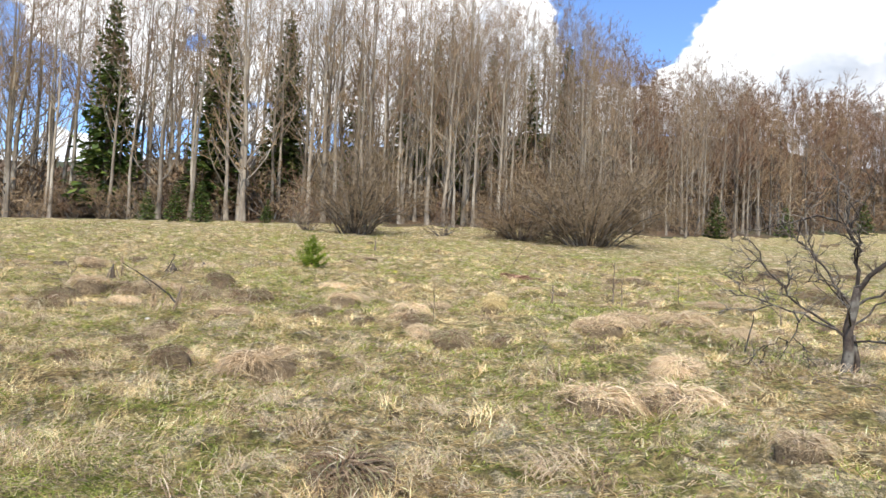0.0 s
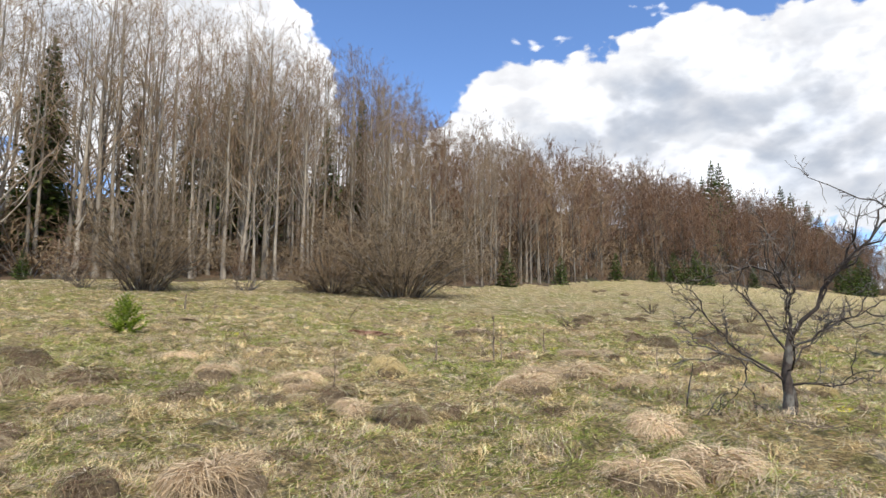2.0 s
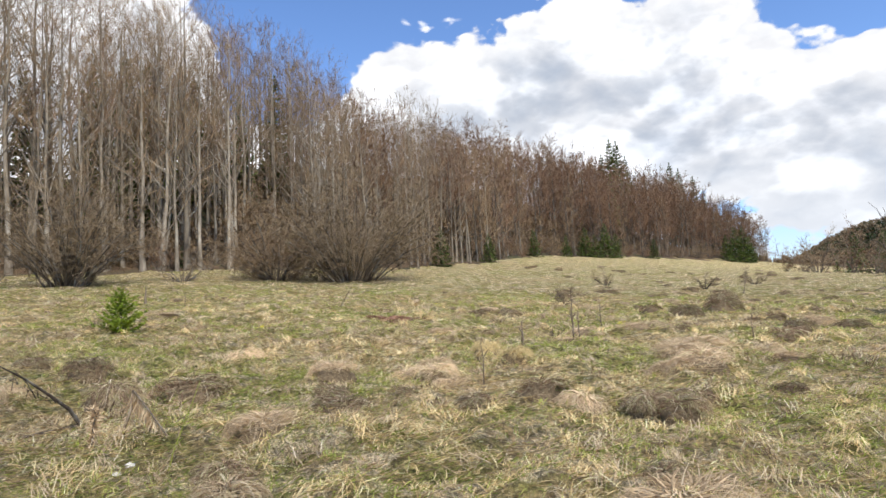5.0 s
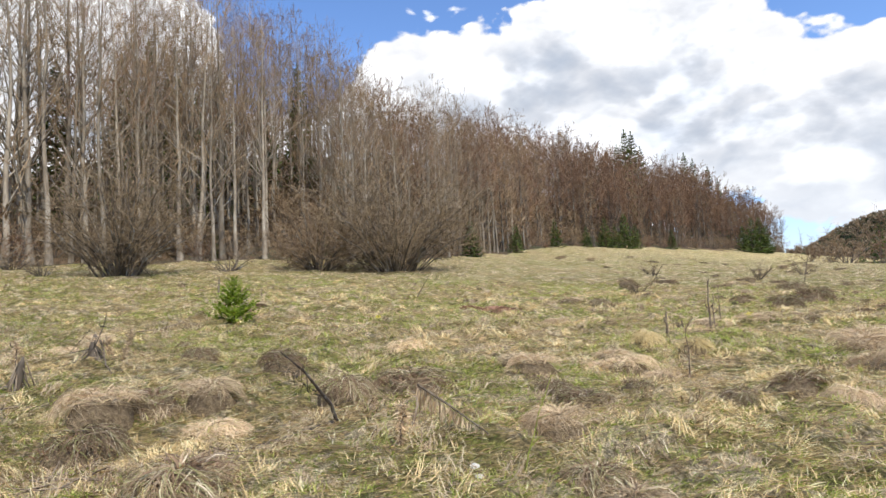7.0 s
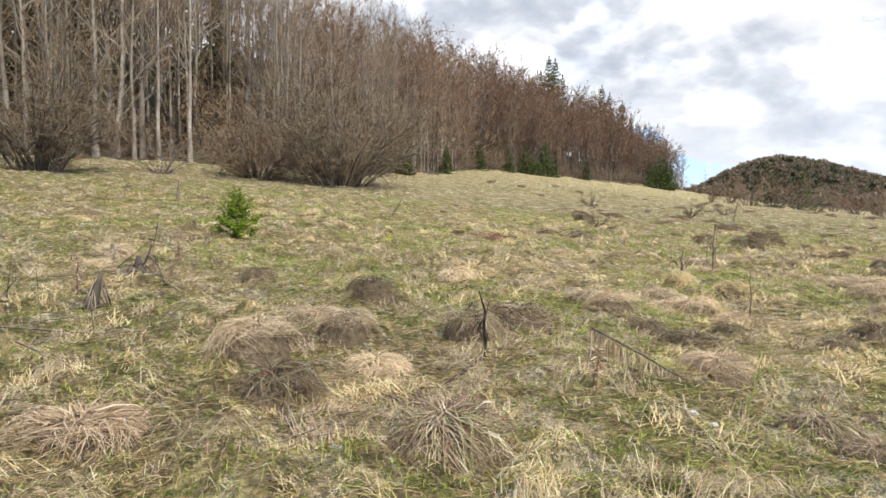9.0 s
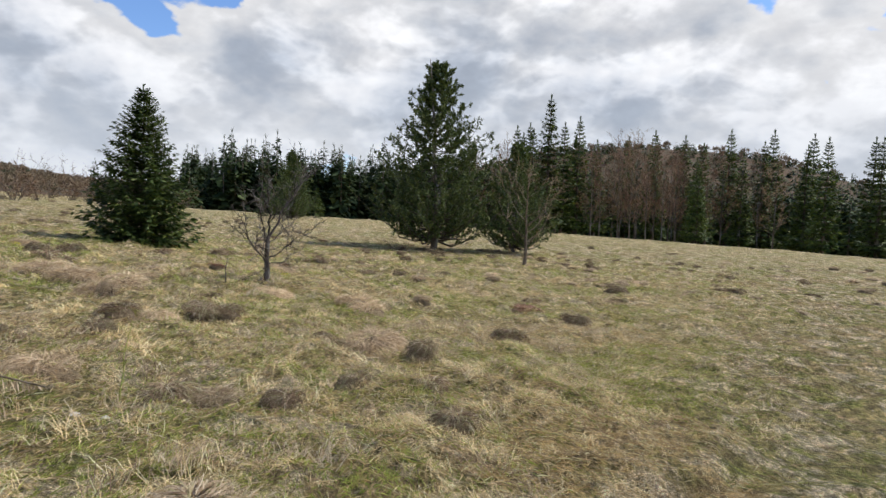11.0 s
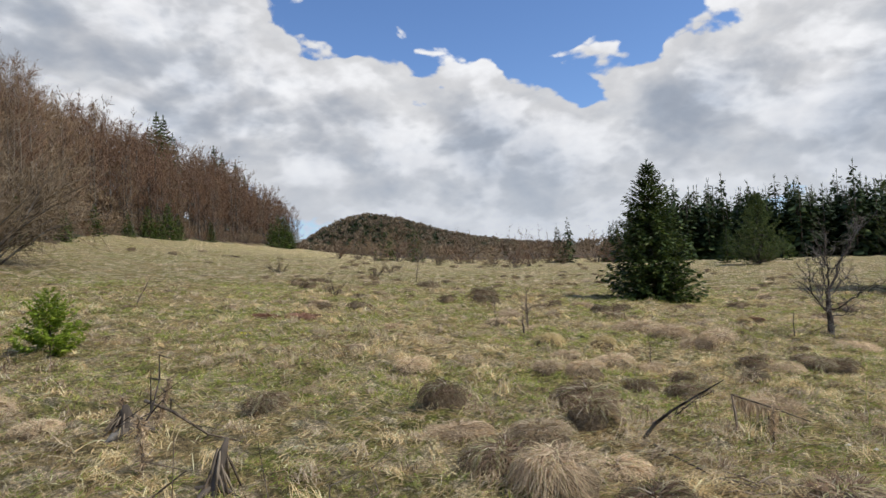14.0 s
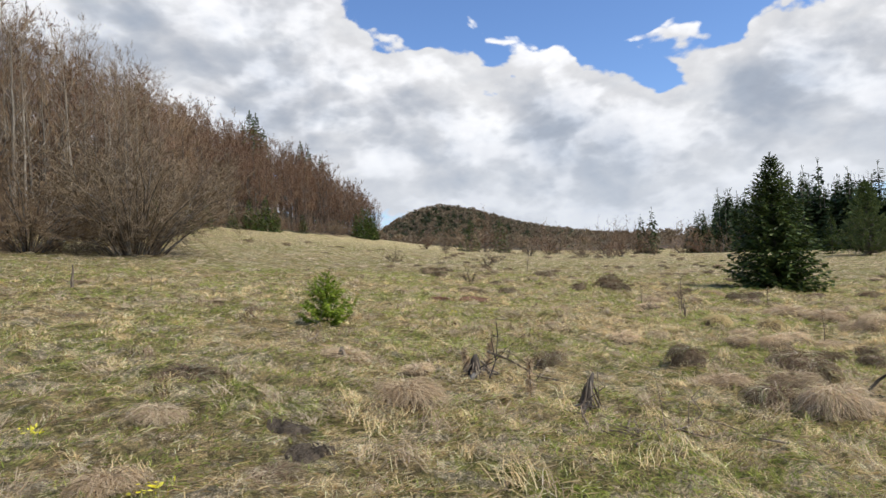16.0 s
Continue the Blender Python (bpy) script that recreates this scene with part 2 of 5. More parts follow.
DARK_THATCH = ramp_material("brown_thatch", [(0, (0.10, 0.062, 0.038)), (0.4, (0.23, 0.155, 0.095)), (0.66, (0.42, 0.31, 0.20)), (0.84, (0.24, 0.26, 0.085)), (1, (0.72, 0.61, 0.46))], 0.85, 0.2, 0.25)
RUST_SPRIGS = ramp_material("rusty_heather_sprigs", [(0, (0.172, 0.0862, 0.0529)), (0.6, (0.31, 0.167, 0.103)), (1, (0.437, 0.265, 0.172))], 0.85, 0.1, 0.2)
GREEN_GRASS = ramp_material("fresh_grass", [(0, (0.205, 0.274, 0.042)), (0.5, (0.375, 0.432, 0.083)), (1, (0.622, 0.617, 0.178))], 0.6, 0.45, 0.1)
BROWN_GRASS = ramp_material("brown_grass_blades", [(0, (0.357, 0.252, 0.144)), (0.6, (0.627, 0.473, 0.297)), (1, (0.839, 0.680, 0.450))], 0.75, 0.3, 0.1)
PALE_FLOWER = ramp_material("yellow_flowers", [(0, (0.70, 0.60, 0.03)), (1, (0.80, 0.72, 0.10))], 0.6, 0.2, 0.05)
WHITE_STONE = bark_material("pale_stone", (0.40, 0.37, 0.31), (0.62, 0.59, 0.52), 30.0, 1.0, (0.50, 0.47, 0.40))


def m_core(n, bsdf, out):
    p = n.add("ShaderNodeTexCoord").outputs["Object"]
    f = n.noise(p, 6.0, 6.0, 0.7)
    link(n, n.mix(n.ramp(f, 0.3, 0.7), (0.15, 0.105, 0.062, 1), (0.36, 0.27, 0.16, 1)), bsdf.inputs["Base Color"])
    bump(n, bsdf, f, 1.0, 0.1)


CORE = material("matted_root_mound", m_core, 0.95)


def m_soil(n, bsdf, out):
    p = n.add("ShaderNodeTexCoord").outputs["Object"]
    f = n.noise(p, 5.0, 7.0, 0.75)
    link(n, n.mix(n.ramp(f, 0.3, 0.7), (0.10, 0.078, 0.055, 1), (0.24, 0.185, 0.125, 1)), bsdf.inputs["Base Color"])
    bump(n, bsdf, f, 1.0, 0.2)


SOIL = material("dug_soil", m_soil, 0.95)


# ---- building tools ----
class Build:
    """Collects vertices and faces, and makes one mesh of them."""

    def __init__(self):
        self.v, self.f, self.count = [], {3: [], 4: []}, 0

    def put(self, verts, faces):
        verts, faces = np.asarray(verts, float).reshape(-1, 3), np.asarray(faces, int)
        self.v.append(verts)
        self.f[faces.shape[1]].append(faces + self.count)
        self.count += len(verts)

    def tube(self, pts, radii, sides=5, cap=True):
        pts, radii = np.asarray(pts, float), np.asarray(radii, float)
        k = len(pts)
        way = np.gradient(pts, axis=0)
        way /= np.linalg.norm(way, axis=1, keepdims=True) + 1e-9
        ref = np.array([0.31, 0.95, 0.05]) if abs(way[0, 2]) > 0.6 else np.array([0.05, 0.1, 0.99])
        u = np.cross(way, ref)
        u /= np.linalg.norm(u, axis=1, keepdims=True) + 1e-9
        w = np.cross(way, u)
        a = np.arange(sides) * 2 * np.pi / sides
        ring = pts[:, None] + radii[:, None, None] * (np.cos(a)[None, :, None] * u[:, None] + np.sin(a)[None, :, None] * w[:, None])
        i, j = np.meshgrid(np.arange(k - 1), np.arange(sides), indexing="ij")
        j2 = (j + 1) % sides
        self.put(ring, np.stack([i * sides + j, i * sides + j2, (i + 1) * sides + j2, (i + 1) * sides + j], -1).reshape(-1, 4))
        if cap and radii[-1] > 0.004:
            b = self.count - sides
            self.v.append(pts[-1:])
            self.f[3].append(np.stack([b + np.arange(sides), b + (np.arange(sides) + 1) % sides, np.full(sides, self.count)], -1))
            self.count += 1

    def spikes(self, a, b, r):
        """Many thin three-sided twigs from a to b."""
        a, b = np.asarray(a, float), np.asarray(b, float)
        m = len(a)
        if not m:
            return
        r = np.broadcast_to(np.asarray(r, float), (m,))
        way = b - a
        u = np.cross(way, np.array([0.3, 0.5, 0.8]))
        u /= np.linalg.norm(u, axis=1, keepdims=True) + 1e-9
        w = np.cross(way, u)
        w /= np.linalg.norm(w, axis=1, keepdims=True) + 1e-9
        vs = [a + r[:, None] * (math.cos(q) * u + math.sin(q) * w) for q in (0, 2.1, 4.2)] + [b]
        k = np.arange(m)[:, None] * 4
        self.put(np.stack(vs, 1), np.concatenate([k + [0, 1, 3], k + [1, 2, 3], k + [2, 0, 3]]))

    def slivers(self, a, b, width, seed=1):
        """Many flat twigs, one pointed face each."""
        a, b = np.asarray(a, float), np.asarray(b, float)
        m = len(a)
        side = np.cross(b - a, np.random.default_rng(seed).normal(0, 1, (m, 3)))
        side *= (np.broadcast_to(np.asarray(width, float), (m,)) / (np.linalg.norm(side, axis=1) + 1e-9))[:, None]
        self.put(np.stack([a - side, a + side, b], 1), np.arange(m)[:, None] * 3 + [0, 1, 2])

    def leaves(self, a, b, width, side, bend=0.0):
        """Many narrow leaves or needle sprays: diamonds from a to b, that lie along side."""
        a, b, side = np.asarray(a, float), np.asarray(b, float), np.asarray(side, float)
        m = len(a)
        width = np.broadcast_to(np.asarray(width, float), (m,))[:, None]
        mid = a + 0.45 * (b - a) + np.array([0, 0, 1.0]) * bend
        k = np.arange(m)[:, None] * 4
        self.put(np.stack([a, mid + side * width, b, mid - side * width], 1), np.concatenate([k + [0, 1, 2], k + [0, 2, 3]]))

    def ribbons(self, lines, width, side):
        """Many bent blades: lines (m, k, 3) with a width at the root that tapers to a point."""
        lines, side = np.asarray(lines, float), np.asarray(side, float)
        m, k = lines.shape[:2]
        taper = np.linspace(1, 0.25, k - 1)[None, :, None] * np.broadcast_to(np.asarray(width, float), (m,))[:, None, None]
        left, right = lines[:, :-1] + side[:, None] * taper, lines[:, :-1] - side[:, None] * taper
        n = 2 * (k - 1) + 1
        o = np.arange(m)[:, None] * n
        vs = np.concatenate([left, right, lines[:, -1:]], 1)
        quads = [o + [q, q + 1, k - 1 + q + 1, k - 1 + q] for q in range(k - 2)]
        tips = o + [k - 2, n - 1, 2 * (k - 1) - 1]
        start = self.count
        self.v.append(vs.reshape(-1, 3))
        self.count += m * n
        self.f[4].append(np.concatenate(quads) + start)
        self.f[3].append(tips + start)

    def mesh(self, name, mat, smooth=True):
        me = bpy.data.meshes.new(name)
        v = np.concatenate(self.v) if self.v else np.zeros((0, 3))
        groups = [np.concatenate(self.f[k]) for k in (3, 4) if self.f[k]]
        loops = np.concatenate([g.ravel() for g in groups])
        sizes = np.concatenate([np.full(len(g), g.shape[1]) for g in groups])
        me.vertices.add(len(v))
        me.vertices.foreach_set("co", v.ravel().astype(np.float32))
        me.loops.add(len(loops))
        me.loops.foreach_set("vertex_index", loops.astype(np.int32))
        me.polygons.add(len(sizes))
        me.polygons.foreach_set("loop_start", np.r_[0, np.cumsum(sizes)[:-1]].astype(np.int32))
        me.polygons.foreach_set("use_smooth", np.full(len(sizes), smooth))
        me.update(calc_edges=True)
        me.validate()
        me.materials.append(mat)
        return me


def part(name, b, mat, parent=None, label="", smooth=True):
    ob = new(name, b.mesh(name, mat, smooth) if isinstance(b, Build) else b)
    if parent:
        ob.parent = parent
    return tagged(ob, label)


def thing(name, label, category, at=(0, 0, 0), turn=0.0, size=1.0, group=""):
    ob = new(name)
    ob.matrix_basis = pose(*at, 0, 0, turn) @ Matrix.Scale(size, 4)
    return tagged(ob, label, category, group)


# ---- the lie of the land ----
HX, HY, HS = np.arange(-120, 181, 50.0), np.arange(-60, 211, 45.0), 42.0
SWELLS = np.array([
    [-0.57, -1.53, -2.34, -1.34, -0.8, 2.09, 3.01],
    [0.56, 0.91, -2.56, -0.12, 0.76, 2.32, 2.67],
    [-1.79, -1.0, 0.6, 0.99, -0.15, 3.41, 3.05],
    [0.43, -0.19, -4.19, 0.2, -1.31, 2.95, 2.71],
    [1.17, 2.03, 1.46, -0.4, -3.61, -0.05, -0.49],
    [0.95, -3.7, -0.06, -1.52, -1.48, -0.41, -2.18],
    [2.57, 2.16, 1.48, -0.07, 0.01, -1.32, -2.32],
])
H0 = [3.169, -4.225, 7.559]


# forest edge: distance ahead (y) at which the wood begins for a given x
def edge(x):
    return np.interp(x, [-120, -60, -40, -30, -20, -14, 0, 8, 16, 30, 60, 90, 100], [-5, 20, 31, 36.5, 43, 48, 56, 72, 96, 112, 142, 172, 180])


def rise(x, y):
    """The hillside climbs under the wood."""
    x, y = np.asarray(x, float), np.asarray(y, float)
    steep = np.interp(x, [-60, -20, 2, 16, 60, 82, 98], [0.18, 0.24, 0.22, 0.15, 0.12, 0.06, 0.0])
    d = np.clip(y - edge(x) - 2.5, 0, 60)
    return steep * (d - 6 * (1 - np.exp(-d / 6)))


def land(x, y):
    """Height of the ground without tussocks."""
    x, y = np.atleast_1d(np.asarray(x, float)), np.atleast_1d(np.asarray(y, float))
    xc, yc = np.clip(x, -170, 250), np.clip(y, -110, 205)
    z = H0[0] + H0[1] * xc / 100 + H0[2] * yc / 100
    gx = np.exp(-((x[..., None] - HX) ** 2) / (2 * HS * HS))
    gy = np.exp(-((y[..., None] - HY) ** 2) / (2 * HS * HS))
    z = z + np.einsum("...i,ij,...j->...", gx, SWELLS, gy)
    z = z + rise(x, y) + 0.13 * np.exp(-((x - 8.2) ** 2 + (y - 6.9) ** 2) / 6.0)
    # far hills
    z = z + 58 * np.exp(-(((x - 630) / 105) ** 2) - ((y - 893) / 150) ** 2) + 34 * np.exp(-(((x - 740) / 240) ** 2) - ((y - 800) / 200) ** 2) + 2 * np.exp(-(((x - 400) / 110) ** 2) - ((y - 330) / 90) ** 2)
    z = z + 76 * np.exp(-(((x - 520) / 150) ** 2) - ((y + 110) / 210) ** 2)
    return z


def relief(x, y):
    """Tussocks and hollows of the grazed meadow."""
    x, y = np.atleast_1d(np.asarray(x, float)), np.atleast_1d(np.asarray(y, float))
    z = 0.05 * np.sin(1.3 * x + 2.0 * np.sin(0.7 * y)) * np.sin(1.1 * y + 1.7 * np.sin(0.9 * x))
    hump = np.sin(2.6 * x + 1.9 * np.sin(1.9 * y)) * np.sin(2.4 * y + 2.1 * np.sin(1.6 * x))
    z = z + 0.12 * np.clip(hump, 0, 1) ** 1.6 - 0.02
    lump = np.sin(6.1 * x + 2.2 * np.sin(4.1 * y)) * np.sin(5.7 * y + 2.0 * np.sin(4.9 * x))
    return z + 0.075 * np.clip(lump, 0, 1) ** 1.5


def lie(x, y):
    return float(land(x, y)[0] + relief(x, y)[0])


def spread(lo, hi, step, grow, reach):
    """Grid lines: even from lo to hi, then wider and wider out to reach."""
    mid, out = list(np.arange(lo, hi, step)), []
    d, p = step, hi
    while p < reach:
        out.append(p)
        d *= grow
        p += d
    out.append(reach)
    d, p, low = step, lo, []
    while p > -reach:
        d *= grow
        p -= d
        low.append(max(p, -reach))
    return np.array(low[::-1] + mid + out)


def build_ground():
    xs, ys = spread(-18, 24, 0.17, 1.07, 3000), spread(-3, 26, 0.17, 1.07, 3000)
    gx, gy = np.meshgrid(xs, ys, indexing="ij")
    z = land(gx.ravel(), gy.ravel()) + relief(gx.ravel(), gy.ravel())
    far = np.hypot(gx.ravel(), gy.ravel())
    b = Build()
    nx, ny = len(xs), len(ys)
    i, j = np.meshgrid(np.arange(nx - 1), np.arange(ny - 1), indexing="ij")
    b.put(np.stack([gx.ravel(), gy.ravel(), z], -1), np.stack([i * ny + j, (i + 1) * ny + j, (i + 1) * ny + j + 1, i * ny + j + 1], -1).reshape(-1, 4))
    me = b.mesh("ground", GROUND)
    me.materials.append(LITTER)
    cx = (gx[:-1, :-1] + gx[1:, 1:]).ravel() / 2
    cy = (gy[:-1, :-1] + gy[1:, 1:]).ravel() / 2
    woods = (cy > edge(cx) + 1.2 * np.sin(cx * 0.7) + 0.8 * np.sin(cx * 1.9)) & (cx < 104 - 0.1 * (cy - 180)) & (cx > -400)
    woods |= (np.hypot(cx, cy) > 210) & ((cx > 120) | (cy > 240))
    me.polygons.foreach_set("material_index", woods.astype(np.int32))
    return tagged(part("ground", me, None), "dry straw-coloured hill pasture with green patches", "meadow", kind="structure")


ground = build_ground()


# ---- trees ----
def unit(v):
    return v / (np.linalg.norm(v, axis=-1, keepdims=True) + 1e-9)


def bare_tree_meshes(seed, H, r0, base, limbs, reach, per_limb=6, per_branch=9, lean=0.02, twig=0.011, steep=1.0):
    """A leafless broadleaf: trunk with limbs, and a crown of branches and twigs."""
    r = np.random.default_rng(seed)
    trunk, crown = Build(), Build()
    u = np.linspace(0, 1, 12)
    wob = np.cumsum(r.normal(0, lean * H / 12, (12, 2)), 0)
    pts = np.c_[wob, u * H]
    rad = r0 * (1 - 0.93 * u ** 0.9)
    rad[0] *= 1.35
    trunk.tube(pts, rad, 7)
    A, B, P2 = [], [], []
    for k in range(limbs):
        s = base + (0.98 - base) * (k + r.random()) / limbs
        o = np.array([np.interp(s, u, pts[:, 0]), np.interp(s, u, pts[:, 1]), s * H])
        az = r.random() * 6.283
        L = reach * H * (0.35 + 0.65 * math.sin(min(1, (1 - s) * 1.6 + 0.15) * 1.57)) * r.uniform(0.7, 1.2)
        d = np.array([math.cos(az), math.sin(az), r.uniform(0.5, 1.3) * steep])
        w = unit(d)
        line = [o]
        for q in range(4):
            w = unit(w + np.array([0, 0, 0.22]) + r.normal(0, 0.13, 3))
            line.append(line[-1] + w * L / 4)
        line = np.array(line)
        lr = max(0.012, np.interp(s, u, rad) * 0.5)
        trunk.tube(line, lr * np.array([1, 0.8, 0.6, 0.4, 0.12]), 3, False)
        for q in range(per_limb):
            f = r.uniform(0.2, 1.0)
            o2 = np.array([np.interp(f * 4, range(5), line[:, c]) for c in range(3)])
            d2 = unit(unit(line[-1] - line[0]) + r.normal(0, 0.55, 3) + [0, 0, 0.25])
            L2 = L * r.uniform(0.25, 0.5)
            m2 = o2 + d2 * L2 * 0.5
            e2 = m2 + unit(d2 + r.normal(0, 0.25, 3) + [0, 0, 0.2]) * L2 * 0.5
            P2.append((o2, m2, e2, lr))
            g = r.random(per_branch)
            st = o2 + (e2 - o2) * g[:, None]
            A.append(st)
            B.append(st + unit(d2 + r.normal(0, 0.6, (per_branch, 3)) + [0, 0, 0.15]) * (L2 * r.uniform(0.3, 0.75, per_branch))[:, None])
    A, B = np.concatenate(A), np.concatenate(B)
    o2, m2, e2 = (np.array([q[c] for q in P2]) for c in range(3))
    thick2 = np.array([q[3] for q in P2])
    crown.spikes(o2, e2, np.maximum(0.42 * thick2, 0.012))
    crown.slivers(A, B, 1.25 * twig * r.uniform(0.7, 1.3, len(A)), seed)
    return trunk, crown


def bare_tree(name, label, seed, bark, twigs, category="tree", group="", **kw):
    trunk, crown = bare_tree_meshes(seed, **kw)
    ob = thing(name, label, category, group=group)
    part("trunk", trunk, bark, ob)
    part("crown", crown, twigs, ob, "fine leafless twigs")
    return ob


def spruce_builds(seed, H, R, whorls, per_whorl, sprays, spray_len, spray_w, clear=0.03, droop=0.25, power=0.85, lift=0.0):
    """A conifer: trunk, boughs in whorls, and flat sprays of needles along each bough."""
    r = np.random.default_rng(seed)
    trunk, boughs, needles = Build(), Build(), Build()
    u = np.linspace(0, 1, 8)
    trunk.tube(np.c_[r.normal(0, 0.004 * H, (8, 2)) * (u > 0)[:, None], u * H], 0.016 * H * (1 - 0.95 * u), 6)
    A, B, S, W = [], [], [], []
    for k in range(whorls):
        s = clear + (0.97 - clear) * ((k + r.random() * 0.7) / whorls) ** 0.9
        m = max(3, int(per_whorl * (1 - 0.45 * s)))
        for q in range(m):
            az = (q + r.random() * 0.8) / m * 6.283 + k * 1.7
            L = R * (1 - s) ** power * r.uniform(0.72, 1.12) + 0.008 * H
            out = np.array([math.cos(az), math.sin(az), 0])
            rise = lift + 0.55 * s
            f = np.linspace(0, 1, 5)
            line = np.array([0, 0, s * H]) + out * (f * L)[:, None]
            line[:, 2] += L * (rise * f - droop * np.sin(f * 2.6) * (1 - s) + 0.12 * f ** 3)
            line[1:] += r.normal(0, 0.03 * L, (4, 3))
            boughs.tube(line[[0, 2, 4]], 0.006 * H * (1 - s * 0.8) * np.array([0.5, 0.3, 0.05]), 3, False)
            g = np.sort(r.uniform(0.12, 1.0, sprays))
            o = np.stack([np.interp(g * 4, range(5), line[:, c]) for c in range(3)], -1)
            across = np.array([-out[1], out[0], 0])
            sign = np.where(r.random(sprays) < 0.5, 1, -1)
            d = unit(out * r.uniform(0.35, 1.0, sprays)[:, None] + across * (sign * r.uniform(0.2, 1.0, sprays))[:, None] + np.c_[np.zeros((sprays, 2)), r.uniform(-0.55, 0.22, sprays)])
            ln = spray_len * r.uniform(0.6, 1.3, sprays) * (1.15 - 0.5 * g) * (0.2 + 0.8 * (1 - s) ** 0.8)
            A.append(o)
            B.append(o + d * ln[:, None])
            side = unit(np.cross(d, np.array([0, 0, 1.0])) + r.normal(0, 0.45, (sprays, 3)))
            S.append(side)
            W.append(spray_w * r.uniform(0.7, 1.3, sprays) * (0.25 + 0.75 * (1 - s) ** 0.8))
    A, B, S, W = (np.concatenate(q) for q in (A, B, S, W))
    needles.leaves(A, B, W, S)
    top = np.array([[0, 0, H * 0.93]] * 14)
    needles.leaves(top + r.uniform(0, 1, (14, 1)) * [0, 0, H * 0.06], top + np.c_[r.normal(0, 0.006 * H, (14, 2)), np.full(14, 0.075 * H)], np.full(14, min(spray_w * 0.25, 0.004 * H)), unit(r.normal(0, 1, (14, 3))))
    return trunk, boughs, needles


def far_conifer(seed, H, R, sprays, size):
    """A distant conifer: a short trunk and a close cone of drooping sprays with a ragged edge."""
    r = np.random.default_rng(seed)
    trunk, needles = Build(), Build()
    trunk.tube([(0, 0, 0), (0, 0, 0.5 * H), (0, 0, 0.96 * H)], [0.014 * H, 0.01 * H, 0.002 * H], 4)
    s = 1 - r.uniform(0.02, 1.0, sprays) ** 0.62
    az = r.random(sprays) * 6.283
    out = np.stack([np.cos(az), np.sin(az), np.zeros(sprays)], -1)
    ridge = 0.8 + 0.2 * np.sin(s * H * 5 + az * 2)
    rad = R * (1 - s) ** 0.72 * ridge
    o = out * (rad * r.uniform(0.1, 0.55, sprays))[:, None] + np.stack([np.zeros(sprays), np.zeros(sprays), s * H * 0.95 + 0.05 * H], -1)
    ln = size * (0.22 + 0.78 * (1 - s) ** 0.8) * r.uniform(0.6, 1.3, sprays)
    e = o + (out * 0.9 + r.normal(0, 0.3, (sprays, 3)) + [0, 0, -0.28]) * ln[:, None]
    needles.leaves(o, e, 0.36 * ln, unit(np.cross(e - o, [0, 0, 1.0]) + r.normal(0, 0.3, (sprays, 3)) * ln[:, None]))
    tip = np.array([[0, 0, 0.93 * H]] * 5)
    needles.leaves(tip, tip + np.c_[r.normal(0, 0.012 * H, (5, 2)), np.full(5, 0.08 * H)], np.full(5, 0.004 * H), unit(r.normal(0, 1, (5, 3))))
    return trunk, needles


def conifer(name, label, seed, mat, bark, group="", category="tree", **kw):
    ob = thing(name, label, category, group=group)
    for n, b, m in zip(("trunk", "framework", "foliage"), spruce_builds(seed, **kw), (bark, bark, mat)):
        part(n, b, m, ob)
    return ob


def put(ob, x, y, turn=0.0, size=1.0, sink=0.05):
    ob.matrix_basis = pose(x, y, lie(x, y) - sink, 0, 0, turn) @ Matrix.Scale(size, 4)
    return ob


def again(ob, x, y, turn=0.0, size=1.0, sink=0.05, tilt=0.0):
    m = pose(x, y, lie(x, y) - sink, tilt, 0, turn)
    c = copy_thing(ob, m)
    c.scale = (size, size, size)
    return c


# ---- the wood ----
rng = np.random.default_rng(11)


def scatter(count, pick, gap):
    """Up to count places from pick(), none nearer to another than gap(x, y)."""
    out = []
    for _ in range(count * 30):
        x, y = pick()
        g = gap(x, y) ** 2
        if all((x - a) ** 2 + (y - b) ** 2 > g for a, b in out):
            out.append((x, y))
            if len(out) == count:
                break
    return out


def in_wood():
    x = rng.uniform(-30, 8) if rng.random() < 0.32 else rng.uniform(-70, 97)
    y = float(edge(x)) + 0.5 + rng.exponential(8 if x < 12 else 12)
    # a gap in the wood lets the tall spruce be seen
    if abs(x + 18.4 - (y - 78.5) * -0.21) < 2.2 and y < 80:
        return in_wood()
    return x, y


def tree_size(x):
    return np.interp(x, [-70, -24, -14, -9, -4, 2, 12, 20, 45, 60, 92], [1.1, 1.05, 0.90, 0.82, 0.67, 0.66, 0.79, 0.85, 0.84, 0.86, 0.67])


RIM = np.linspace(-119, 99, 219)
RIM_BEARING = np.arctan2(RIM, edge(RIM))
RIM_SLOPE = (land(RIM, edge(RIM)) + 20.5 * tree_size(RIM) - 1.4) / np.hypot(RIM, edge(RIM))


def crown_size(x, y):
    """The size at which a tree on the slope reaches the common canopy."""
    top = 1.4 + float(np.interp(math.atan2(x, y), RIM_BEARING, RIM_SLOPE)) * math.hypot(x, y)
    return max(0.4, min(1.08 * float(tree_size(x)), (top - float(land(x, y)[0])) / 20.5))


